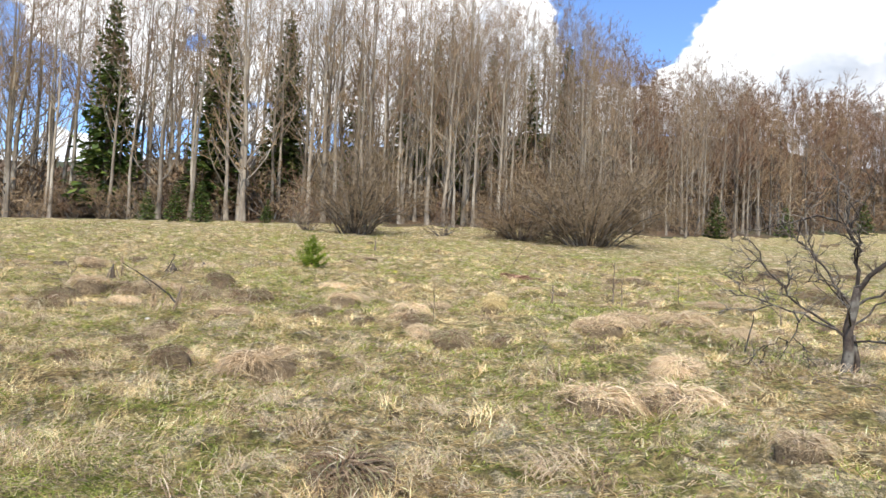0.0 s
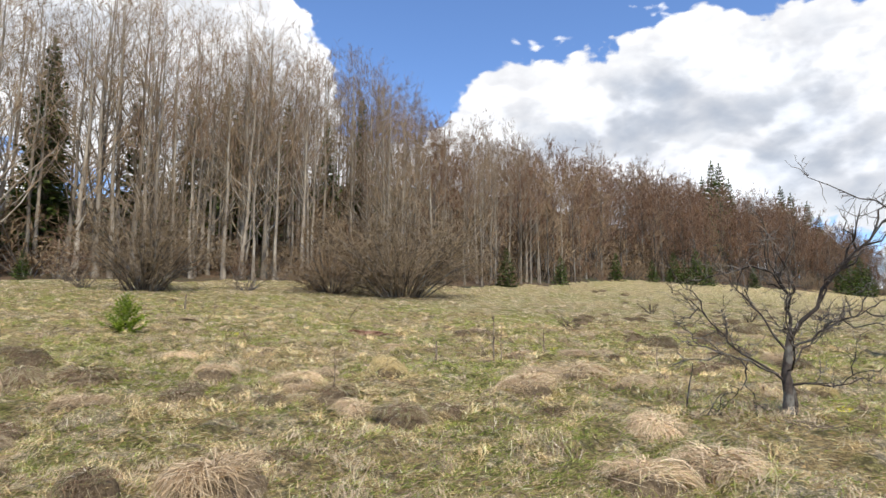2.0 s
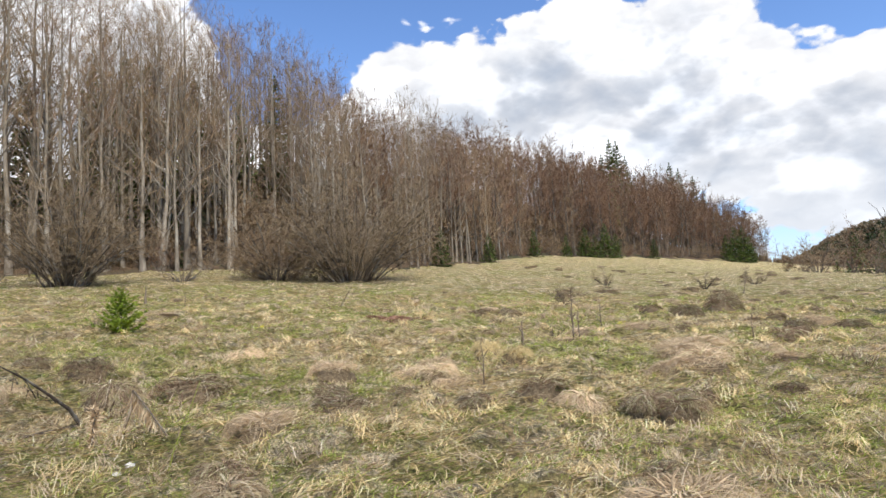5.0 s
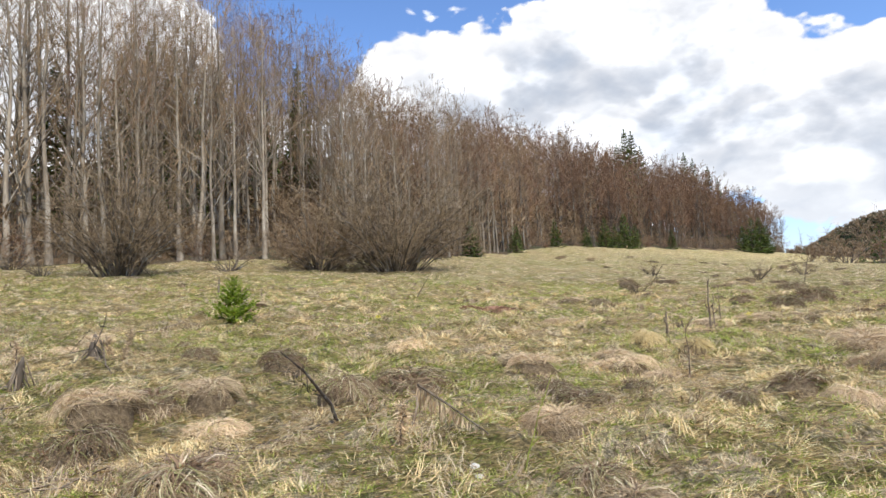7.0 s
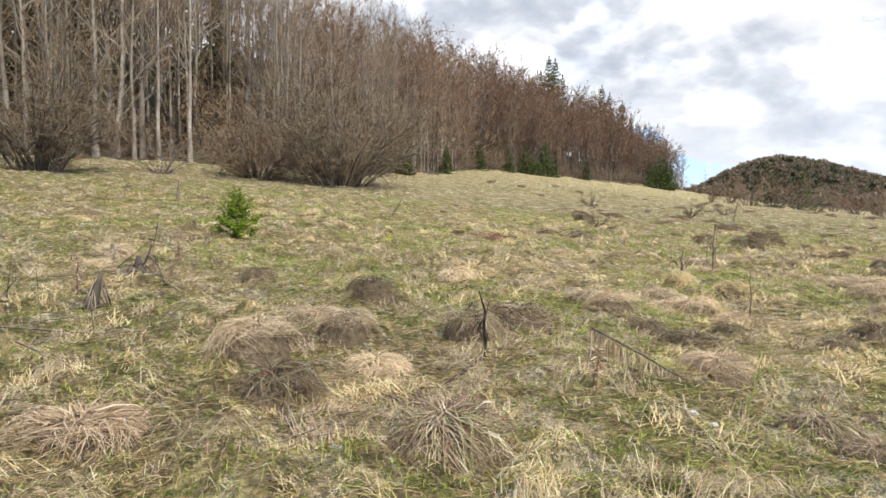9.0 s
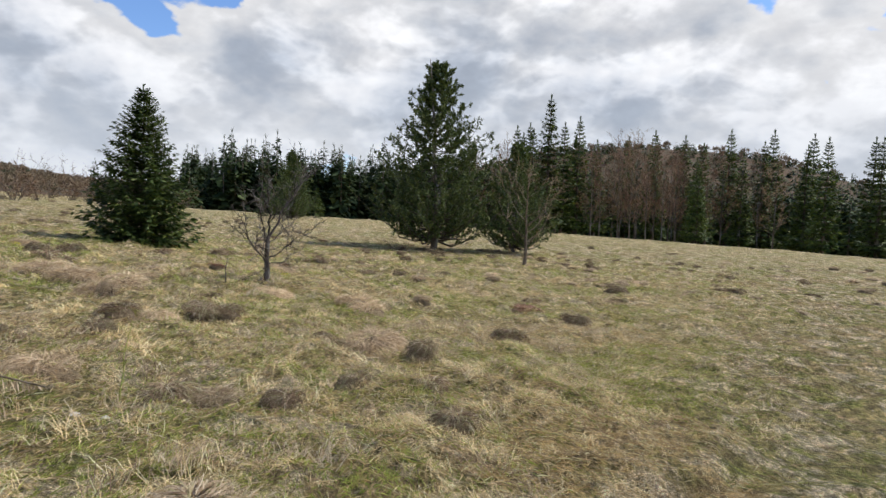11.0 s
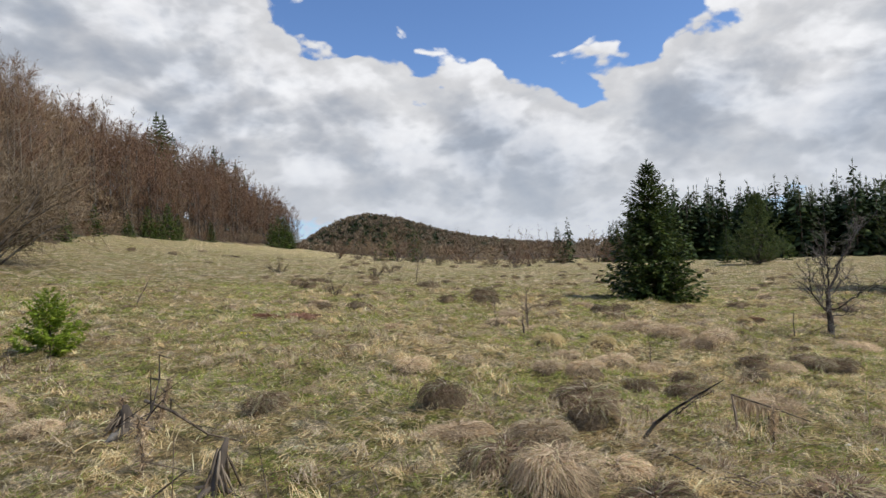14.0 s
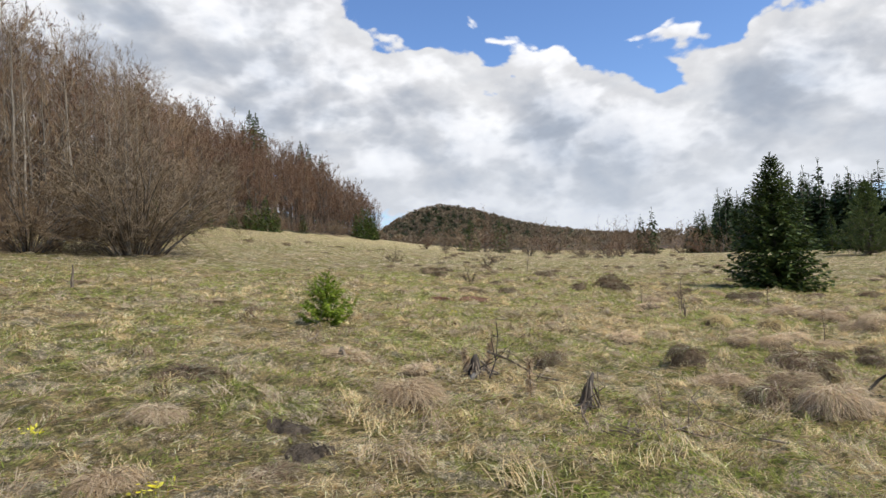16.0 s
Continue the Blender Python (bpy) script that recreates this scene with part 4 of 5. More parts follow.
# ---- the thorn tree ----
def thorn_tree():
    """A gnarled trunk that forks, with zigzag limbs, side branches and short thorny spurs."""
    r = np.random.default_rng(51)
    ob = thing("hawthorn_tree", "small gnarled leafless hawthorn with grey lichen on its bark", "tree")
    trunk = Build()
    trunk.tube([(-0.02, 0, -0.12), (0, 0, 0.06), (0.02, 0, 0.3), (0.01, 0.02, 0.55), (0.07, 0.03, 0.85), (0.10, 0.03, 1.05)], [0.105, 0.072, 0.06, 0.056, 0.052, 0.042], 10)
    trunk.tube([(0.09, 0.06, -0.08), (0.11, 0.06, 0.2), (0.06, 0.03, 0.5)], [0.045, 0.035, 0.026], 6)
    part("trunk", trunk, THORN_BARK, ob)
    # root, middle, end and thickness of the main limbs
    limbs = [
        ((0.10, 0.03, 1.0), (0.60, -0.2, 1.8), (1.25, -0.55, 2.55), 0.046), ((0.08, 0.03, 0.95), (0.12, 0.0, 1.5), (-0.12, 0.05, 1.85), 0.036),
        ((-0.03, 0.0, 0.48), (-0.62, 0.1, 0.92), (-1.0, 0.15, 1.42), 0.026), ((-0.1, -0.05, 0.55), (-0.6, -0.2, 0.74), (-1.1, -0.3, 0.9), 0.024),
        ((-0.55, -0.1, 0.75), (-0.52, -0.2, 0.5), (-0.85, -0.3, 0.32), 0.018), ((0.10, 0.02, 0.85), (0.5, -0.1, 1.12), (0.95, -0.2, 1.38), 0.026),
        ((0.05, 0.0, 0.42), (0.45, -0.15, 0.42), (0.85, -0.25, 0.62), 0.022), ((0.05, 0.08, 0.6), (0.4, 0.25, 0.9), (0.7, 0.45, 1.15), 0.022),
        ((0.02, -0.05, 0.6), (-0.1, -0.6, 0.9), (-0.3, -1.0, 1.15), 0.022), ((0.03, 0.02, 0.85), (-0.25, 0.0, 1.3), (-0.6, -0.05, 1.7), 0.024),
    ]

    def zigzag(a, b, steps, jag):
        f = np.linspace(0, 1, steps)[:, None]
        line = np.asarray(a) * (1 - f) + np.asarray(b) * f
        line[1:-1] += r.normal(0, jag, (steps - 2, 3))
        return line

    def spurs(b, line, count, most):
        k = len(line)
        g = r.uniform(0.3, k - 1, count)
        o = np.stack([np.interp(g, range(k), line[:, c]) for c in range(3)], -1)
        d = unit(unit(line[-1] - line[0]) * 0.5 + r.normal(0, 0.8, (count, 3)))
        b.spikes(o, o + d * r.uniform(0.015, most, (count, 1)), 0.0028)

    def branch(limb, twigs, o, way, length, thick):
        e = o + unit(way) * length
        line = zigzag(o, e, 6, 0.035 * length + 0.008)
        limb.tube(line, thick * np.linspace(1, 0.18, 6), 4, False)
        for q in range(int(4 + 9 * length)):
            g = r.uniform(0.8, 5)
            p = np.array([np.interp(g, range(6), line[:, c]) for c in range(3)])
            w = unit(unit(way) * 0.55 + r.normal(0, 0.6, 3) + [0, 0, 0.12])
            twig_line = zigzag(p, p + w * r.uniform(0.08, 0.34), 4, 0.018)
            twigs.tube(twig_line, 0.0056 * np.linspace(1, 0.4, 4), 3, False)
            spurs(twigs, twig_line, 4, 0.07)
        spurs(twigs, line, 10, 0.06)

    for n, (a, m, e, thick) in enumerate(limbs):
        line = np.concatenate([zigzag(a, m, 5, 0.028), zigzag(m, e, 5, 0.03)[1:]])
        limb, twigs = Build(), Build()
        limb.tube(line, 0.66 * thick * np.linspace(1, 0.3, 9), 7, False)
        spurs(twigs, line, 26, 0.09)
        along = unit(line[-1] - line[0])
        for q in range(7 if thick > 0.024 else 4):
            g = r.uniform(2.0, 8)
            o = np.array([np.interp(g, range(9), line[:, c]) for c in range(3)])
            branch(limb, twigs, o, along * 0.75 + r.normal(0, 0.5, 3) + [0, 0, 0.1], r.uniform(0.3, 0.75), thick * 0.36)
        branch(limb, twigs, line[-1], along + r.normal(0, 0.2, 3), r.uniform(0.3, 0.6), thick * 0.32)
        if n == 0:
            # long shoots arching back from the crown
            branch(limb, twigs, line[-1] + [-0.12, 0, -0.12], np.array([-0.85, 0.05, 0.55]), 1.15, 0.011)
            branch(limb, twigs, line[-2], np.array([0.9, 0.0, 0.35]), 0.8, 0.016)
            branch(limb, twigs, line[5], np.array([0.8, 0.1, 0.5]), 0.9, 0.016)
        if n == 1:
            branch(limb, twigs, line[-1], np.array([-1.0, 0.0, -0.1]), 1.0, 0.014)
            branch(limb, twigs, line[4], np.array([-0.35, 0.05, 1.0]), 1.3, 0.010)
            branch(limb, twigs, line[6], np.array([0.35, 0.0, 0.9]), 0.8, 0.010)
        arm = part("limb", limb, THORN_BARK, ob)
        tagged(part("twig_spray", twigs, THORN_TWIGS, arm), kind="stuff")
    return put(ob, 8.2, 6.9, 0, 0.95, 0.02)


thorn_tree()


# ---- tussocks ----
def tussock_builds(seed, blades, drape, tall, width, points=5):
    """A grassy mound of unit radius: matted core and blades combed down over it."""
    r = np.random.default_rng(seed)
    core, hair = Build(), Build()
    rings, seg = 6, 14
    v = [[0, 0, tall * 0.86]]
    lump = r.normal(0, 0.07, (rings, seg)) + 0.08 * np.sin(np.arange(seg) / seg * 6.283 * 2 + seed)[None]
    for i in range(1, rings + 1):
        a = i / rings * 1.62
        for j in range(seg):
            t = j / seg * 6.283
            q = (1 + lump[i - 1, j])
            v.append([math.sin(a) * math.cos(t) * 0.80 * q, math.sin(a) * math.sin(t) * 0.80 * q, tall * 0.86 * math.cos(a) * q - (0.25 if i == rings else 0)])
    core.v.append(np.array(v))
    core.count = len(v)
    core.f[3].append(np.array([[0, 1 + j, 1 + (j + 1) % seg] for j in range(seg)]))
    core.f[4].append(np.array([[1 + i * seg + j, 1 + (i + 1) * seg + j, 1 + (i + 1) * seg + (j + 1) % seg, 1 + i * seg + (j + 1) % seg] for i in range(rings - 1) for j in range(seg)]))
    fall = r.random() * 6.283
    az = np.where(r.random(blades) < 0.45, fall + r.normal(0, 0.8, blades), r.random(blades) * 6.283)
    f = np.linspace(0, 1, points)
    r0 = np.sqrt(r.random(blades)) * 0.8
    r1 = np.maximum(r0 + 0.2, r.uniform(0.85, 0.75 + 0.55 * drape, blades) * (1 + 0.2 * np.cos(az - fall)))
    rho = r0[:, None] + (r1 - r0)[:, None] * f
    turn = az[:, None] + (r.normal(0, 0.7, blades))[:, None] * f + 0.25 * f
    dome = tall * np.sqrt(np.clip(1 - (rho / 1.12) ** 2, 0, 1))
    h = dome * (1 + r.normal(0, 0.10, blades)[:, None]) + (0.02 + r.uniform(0, 0.22, blades)[:, None]) * np.sin(np.clip(f * 2.2, 0, 3.14)) + 0.02
    line = np.stack([rho * np.cos(turn), rho * np.sin(turn), h], -1)
    side = np.stack([-np.sin(az), np.cos(az), r.normal(0, 0.3, blades)], -1)
    hair.ribbons(line, width * r.uniform(0.6, 1.4, blades), side)
    return core, hair


def sprig_build(seed, count, tall, width):
    """Short upright sprigs over a dome."""
    r = np.random.default_rng(seed)
    b = Build()
    a, q = r.random(count) * 6.283, np.sqrt(r.random(count)) * 0.95
    o = np.stack([q * np.cos(a), q * np.sin(a), tall * np.sqrt(np.clip(1 - (q / 1.1) ** 2, 0, 1)) * 0.9], -1)
    d = unit(np.stack([q * np.cos(a), q * np.sin(a), np.full(count, 0.8)], -1) + r.normal(0, 0.35, (count, 3)))
    b.leaves(o, o + d * r.uniform(0.06, 0.24, (count, 1)), np.full(count, width), unit(r.normal(0, 1, (count, 3))))
    return b


def tussock_kind(name, label, group, seed, mats, blades, drape, tall, width, sprigs=0, points=5):
    kinds = []
    for k in range(3):
        ob = thing(name, label, "grass tussock", group=group)
        core, hair = tussock_builds(seed + k, blades, drape, tall * (1, 0.75, 0.88)[k], width, points)
        part("mound", core, CORE, ob)
        part("thatch", hair, mats[k % len(mats)], ob)
        if sprigs:
            tagged(part("heather", sprig_build(seed + 50 + k, sprigs, tall * (1, 0.75, 0.88)[k], width * 0.9), RUST_SPRIGS, ob, "rusty brown upright sprigs"), kind="stuff")
        kinds.append(ob)
    return kinds


dark_kinds = tussock_kind("brown_tussock", "rounded brown tussock of matted old grass", "brown tussocks", 200, [DARK_THATCH], 760, 0.8, 0.72, 0.013, 200)
sedge_kinds = tussock_kind("pale_tussock", "bleached straw tussock with long drooping blades", "pale tussocks", 220, [PINK_STRAW, BROWN_GRASS, PINK_STRAW], 850, 0.95, 0.62, 0.012)
low_dark = tussock_kind("brown_tussock", "low brown tussock further out on the pasture", "brown tussocks", 280, [DARK_THATCH], 190, 0.8, 0.66, 0.030, 60, 4)
low_pale = tussock_kind("pale_tussock", "low bleached tussock further out on the pasture", "pale tussocks", 290, [PINK_STRAW, BROWN_GRASS, PINK_STRAW], 200, 0.95, 0.55, 0.028, 0, 4)
yellow_kinds = tussock_kind("yellow_tussock", "upright tussock of yellow dry grass", "yellow tussocks", 240, [YELLOW_STRAW], 420, 0.7, 1.0, 0.022)
clod_kinds = tussock_kind("turf_mound", "low rust-brown mound of torn turf", "turf mounds", 260, [RUST_SPRIGS], 260, 0.6, 0.5, 0.03, 200)

MOUNDS_WEST = [
    (-1.68, 6.50, 0.33), (-4.03, 8.87, 0.28), (-2.25, 4.10, 0.38), (-3.33, 4.85, 0.33), (-3.42, 6.15, 0.33), (-8.42, 10.00, 0.36),
    (-1.04, 6.94, 0.42), (-8.68, 6.96, 0.21), (-5.56, 15.79, 0.31), (-2.59, 7.67, 0.28),
]
MOUNDS_EAST = [
    (3.74, 5.93, 0.27), (2.82, 6.50, 0.30), (2.10, 6.25, 0.22), (0.70, 6.55, 0.33), (0.27, 4.25, 0.26), (0.67, 3.40, 0.20),
    (1.38, 2.97, 0.19), (1.43, 2.24, 0.20), (3.17, 3.92, 0.18), (3.04, 3.58, 0.20), (0.50, 1.90, 0.25), (3.92, 5.61, 0.24),
    (0.47, 7.17, 0.26), (1.36, 6.96, 0.22), (2.55, 2.55, 0.19), (2.76, 13.42, 0.19), (8.55, 0.43, 0.36), (4.31, 6.24, 0.25),
    (5.31, 1.62, 0.35), (9.09, 8.93, 0.30), (9.53, 13.46, 0.34), (6.88, 13.28, 0.23), (16.00, -1.37, 0.40), (8.57, 17.45, 0.51),
    (7.04, 26.18, 0.43), (13.48, 25.82, 0.60), (3.77, 18.14, 0.34), (5.49, 6.68, 0.22), (2.84, 18.52, 0.29), (10.46, 19.26, 0.58),
    (8.28, 28.04, 0.39), (10.64, 13.51, 0.39),
]
SEDGES_WEST = [
    (-2.87, 6.17, 0.34), (-7.07, 7.76, 0.40), (-6.33, 10.40, 0.42), (-6.05, 9.07, 0.26), (-4.31, 4.16, 0.42), (-2.64, 5.60, 0.30),
    (-3.54, 5.51, 0.38), (-3.20, 6.88, 0.37), (-1.31, 9.71, 0.34), (-1.57, 2.98, 0.30), (-9.57, 7.50, 0.33), (-9.01, 8.73, 0.28),
]
SEDGES_EAST = [
    (4.97, 8.43, 0.38), (0.24, 5.35, 0.38), (6.14, 4.11, 0.44), (5.16, 8.02, 0.48), (3.05, 3.24, 0.44), (0.40, 3.90, 0.28),
    (6.57, 6.08, 0.42), (6.66, 8.65, 0.32), (3.16, 6.20, 0.30), (0.23, 8.47, 0.35), (1.88, 7.68, 0.30), (6.91, 9.87, 0.34),
    (0.42, 7.90, 0.35), (5.23, 9.14, 0.50), (1.67, 9.17, 0.33), (6.77, 4.50, 0.55), (6.05, 14.07, 0.41), (1.29, 8.39, 0.24),
    (7.71, 3.42, 0.25), (1.79, 13.99, 0.37), (5.97, 10.25, 0.60), (1.63, 8.24, 0.38), (10.96, 15.11, 0.49), (6.77, 14.86, 0.43),
]
YELLOW = [
    (2.51, 10.18, 0.29), (2.83, 9.20, 0.25),
]
CLODS = [
    (0.07, 16.68, 0.37), (8.86, 1.39, 0.40), (1.18, 16.42, 0.32), (10.70, 9.37, 0.23), (0.57, 16.04, 0.36),
]


started, tally = set(), {}


def tufts(kinds, places, flat=1.0, grow=1.0):
    for x, y, radius in places:
        tally[kinds[0].name] = tally.get(kinds[0].name, -1) + 1
        k = tally[kinds[0].name] % 3
        turn, s = rng.uniform(0, 360), radius * grow
        src = kinds[k]
        if src.name not in started:
            started.add(src.name)
            ob = src
        else:
            ob = copy_thing(src, Matrix.Identity(4))
        ob.matrix_basis = pose(x, y, lie(x, y) - 0.02 - 0.16 * s * flat, float(rng.normal(0, 5)), float(rng.normal(0, 5)), turn) @ Matrix.Diagonal((s * rng.uniform(0.9, 1.15), s * rng.uniform(0.9, 1.15), s * flat * rng.uniform(0.85, 1.15), 1))


tufts(dark_kinds, MOUNDS_WEST + MOUNDS_EAST, 1.12, 0.95)
tufts(sedge_kinds, SEDGES_WEST + SEDGES_EAST, 1.2, 0.85)
tufts(yellow_kinds, YELLOW + [(9.5, 9.2, 0.2)])
tufts(clod_kinds, CLODS, 0.8)
named = np.array([(p[0], p[1]) for p in MOUNDS_WEST + MOUNDS_EAST + SEDGES_WEST + SEDGES_EAST])


def loose(lo, hi, x0, x1, n, r0, r1):
    out = []
    while len(out) < n:
        x, y = rng.uniform(x0, x1), rng.uniform(lo, hi)
        if y < edge(x) - 6 and np.min(np.hypot(named[:, 0] - x, named[:, 1] - y)) > 0.9 and not (y < 2.5 and x < 6):
            out.append((x, y, float(rng.uniform(r0, r1))))
    return out


# further hummocks, thickest on the eastern pasture
tufts(low_dark, loose(8, 34, 6, 44, 95, 0.18, 0.38), 1.0)
tufts(low_pale, loose(8, 34, 2, 44, 55, 0.2, 0.45), 0.7)
tufts(low_dark, loose(-8, 8, 9, 34, 40, 0.18, 0.36), 0.95)
tufts(low_pale, loose(-24, 9, 13, 40, 90, 0.16, 0.42), 0.8)
tufts(low_dark, loose(-24, 12, 16, 44, 60, 0.15, 0.34), 0.9)
tufts(low_dark, loose(34, 75, 10, 60, 50, 0.3, 0.5), 0.7)
tufts(low_dark, loose(14, 30, -16, 6, 22, 0.15, 0.3), 0.5)
tufts(low_pale, loose(12, 28, -16, 6, 26, 0.15, 0.35), 0.5)


# ---- the sward ----
def patchy(x, y, k):
    """A smooth random field between about -1 and 1."""
    return (np.sin(0.9 * x * k + 1.7 * np.sin(0.53 * y * k + 1)) + np.sin(1.07 * y * k + 1.9 * np.sin(0.61 * x * k + 2)) + 0.7 * np.sin(2.3 * x * k + 1.5 * np.sin(1.9 * y * k)) * np.sin(2.1 * y * k)) / 2.4


BARE = [(-8.25, 7.67), (-8.30, 7.23)]


def grassy(x, y):
    """True away from the patches of bare earth."""
    return np.min([np.hypot(x - a, y - b) for a, b in BARE], axis=0) > 0.19


WALKED = [(q, float(np.interp(q, [-10.5, -7, -3, 1, 8], [2.9, 2.7, 0.7, 0.1, -1.4]))) for q in np.arange(-11, 8.6, 1.5)]


def off_path(x, y):
    """Distance from the line walked: far blades are built coarser."""
    return np.min([np.hypot(x - a, y - b) for a, b in WALKED], axis=0)


def sward(name, label, seed, count, mat, near, far, long_, width, lean, want):
    r = np.random.default_rng(seed)
    px = r.uniform(-11, 8.5, count)
    py = np.interp(px, [-10.5, -7, -3, 1, 8], [2.9, 2.7, 0.7, 0.1, -1.4])
    a, d = np.radians(r.uniform(-75, 112, count)), near + (far - near) * r.random(count) ** 1.15
    x, y = px + d * np.sin(a), py + d * np.cos(a)
    keep = (want(x, y) > r.random(count)) & (y < edge(x) - 1) & grassy(x, y)
    x, y = x[keep], y[keep]
    d = off_path(x, y)
    m = len(x)
    z = land(x, y) + relief(x, y)
    comb = 2.2 * patchy(x, y, 0.8) + r.normal(0, 1.1, m)
    up = lean * r.uniform(0.3, 1.6, m)
    way = unit(np.stack([np.cos(comb), np.sin(comb), up], -1))
    ln = (long_ + 0.003 * d) * r.uniform(0.5, 1.5, m)
    o = np.stack([x, y, z - 0.004 + r.uniform(0, 0.014, m)], -1)
    side = unit(np.stack([-np.sin(comb), np.cos(comb), r.normal(0, 0.22, m)], -1))
    b = Build()
    b.leaves(o, o + way * ln[:, None], (width + 0.00042 * d) * r.uniform(0.6, 1.4, m), side, 0.007)
    ob = part(name, b, mat)
    return tagged(ob, label, "grass", kind="stuff")


def mats(name, label, seed, clumps, per, mat, near, far, long_, tall, want, points=4, fine=0.0013):
    """Long bleached grass that has fallen over in clumps, all one way."""
    r = np.random.default_rng(seed)
    px = r.uniform(-11, 8.5, clumps)
    py = np.interp(px, [-10.5, -7, -3, 1, 8], [2.9, 2.7, 0.7, 0.1, -1.4])
    a, d = np.radians(r.uniform(-75, 112, clumps)), near + (far - near) * r.random(clumps) ** 1.2
    x, y = px + d * np.sin(a), py + d * np.cos(a)
    keep = (want(x, y) > r.random(clumps)) & (y < edge(x) - 1) & grassy(x, y)
    x, y = x[keep], y[keep]
    d = off_path(x, y)
    m = len(x)
    way = np.repeat(r.random(m) * 6.283, per) + r.normal(0, 0.75, m * per)
    s = np.repeat(r.uniform(0.55, 1.35, m), per)
    ln = long_ * s * r.uniform(0.5, 1.25, m * per)
    ox, oy = np.repeat(x, per) + r.normal(0, 0.06, m * per) * s, np.repeat(y, per) + r.normal(0, 0.06, m * per) * s
    f = np.linspace(0, 1, points)
    turn = way[:, None] + r.normal(0, 0.5, (m * per, 1)) * f
    lx, ly = ox[:, None] + np.cos(turn) * ln[:, None] * f, oy[:, None] + np.sin(turn) * ln[:, None] * f
    ground_z = (land(lx.ravel(), ly.ravel()) + relief(lx.ravel(), ly.ravel())).reshape(lx.shape)
    lz = ground_z + (tall * s * r.uniform(0.3, 1.2, m * per))[:, None] * np.sin(0.5 + f * 2.5) - 0.01
    b = Build()
    width = np.repeat(fine + 0.00036 * d, per) * r.uniform(0.6, 1.4, m * per)
    b.ribbons(np.stack([lx, ly, lz], -1), width, unit(np.stack([-np.sin(way), np.cos(way), r.normal(0, 0.25, m * per)], -1)))
    return tagged(part(name, b, mat), label, "grass", kind="stuff")


sward("dry_grass", "matted straw-coloured winter grass", 61, 190000, STRAW, 0.6, 30, 0.10, 0.0015, 0.16, lambda x, y: 0.55 + 0.7 * patchy(x, y, 1.1))
sward("brown_grass", "flattened brown thatch between the tussocks", 62, 110000, BROWN_GRASS, 0.6, 30, 0.09, 0.0015, 0.2, lambda x, y: 0.5 - 0.6 * patchy(x + 3, y, 0.9))
sward("green_grass", "short fresh green grass", 63, 230000, GREEN_GRASS, 0.6, 30, 0.055, 0.0017, 0.45, lambda x, y: 0.62 - 1.0 * patchy(x, y, 1.1))
mats("fallen_sedge", "pinkish bleached sedge fallen over in clumps", 64, 2600, 42, PINK_STRAW, 1.2, 26, 0.28, 0.10, lambda x, y: 0.62 + 0.6 * patchy(x + 5, y, 0.7))
mats("fallen_straw", "pale straw fallen over in clumps", 65, 2400, 38, STRAW, 1.2, 26, 0.25, 0.10, lambda x, y: 0.6 + 0.6 * patchy(x, y + 4, 0.8))
mats("fallen_thatch", "old brown grass fallen over in clumps", 66, 1000, 38, DARK_THATCH, 1.2, 30, 0.20, 0.12, lambda x, y: 0.55 - 0.5 * patchy(x + 2, y, 0.7))
mats("straw_tufts", "small tufts of dry grass", 67, 15000, 9, STRAW, 0.8, 24, 0.085, 0.085, lambda x, y: 0.6 + 0.5 * patchy(x, y, 2.1), 3)
mats("green_tufts", "small tufts of fresh grass", 68, 15000, 8, GREEN_GRASS, 0.8, 24, 0.065, 0.08, lambda x, y: 0.55 - 0.8 * patchy(x, y, 1.1), 3, 0.0014)
mats("brown_tufts", "small tufts of old brown grass", 69, 8000, 8, DARK_THATCH, 0.8, 26, 0.085, 0.085, lambda x, y: 0.5 - 0.5 * patchy(x + 2, y, 1.9), 3)


# ---- small things in the pasture ----
def stalk(name, label, x, y, H, seed, lean=(0.0, 0.0), forks=3, thick=0.014, category="dead weed", mat=None, fuzz=60):
    """A dry standing weed: a stalk, side shoots and shrivelled leaves."""
    r = np.random.default_rng(seed)
    ob = thing(name, label, category)
    stem, husk = Build(), Build()
    f = np.linspace(0, 1, 6)
    line = np.c_[f * lean[0] + r.normal(0, 0.012, 6) * f, f * lean[1] + r.normal(0, 0.012, 6) * f, f * H]
    line[0, 2] = -0.06
    stem.tube(line, thick * np.linspace(1, 0.35, 6), 5)
    part("stalk", stem, mat or DEAD_WOOD, ob)
    A, B = [], []
    for k in range(forks):
        g = r.uniform(0.25, 0.9)
        o = np.array([np.interp(g * 5, range(6), line[:, c]) for c in range(3)])
        a = r.random() * 6.283
        e = o + np.array([math.cos(a) * 0.16, math.sin(a) * 0.16, r.uniform(0.05, 0.25)]) * H
        shoot = Build()
        shoot.tube([o, (o + e) / 2 + r.normal(0, 0.02, 3), e], thick * np.array([0.6, 0.5, 0.2]), 4)
        part("shoot", shoot, mat or DEAD_WOOD, ob)
    if not fuzz:
        return put(ob, x, y, 0, 1, 0.0)
    g = r.random(fuzz)
    o = np.stack([np.interp(g * 5, range(6), line[:, c]) for c in range(3)], -1)
    d = unit(r.normal(0, 1, (fuzz, 3)) + [0, 0, -0.2])
    husk.leaves(o, o + d * r.uniform(0.02, 0.10, (fuzz, 1)), np.full(fuzz, 0.006), unit(r.normal(0, 1, (fuzz, 3))))
    part("husk", husk, BROWN_GRASS, ob)
    return put(ob, x, y, 0, 1, 0.0)


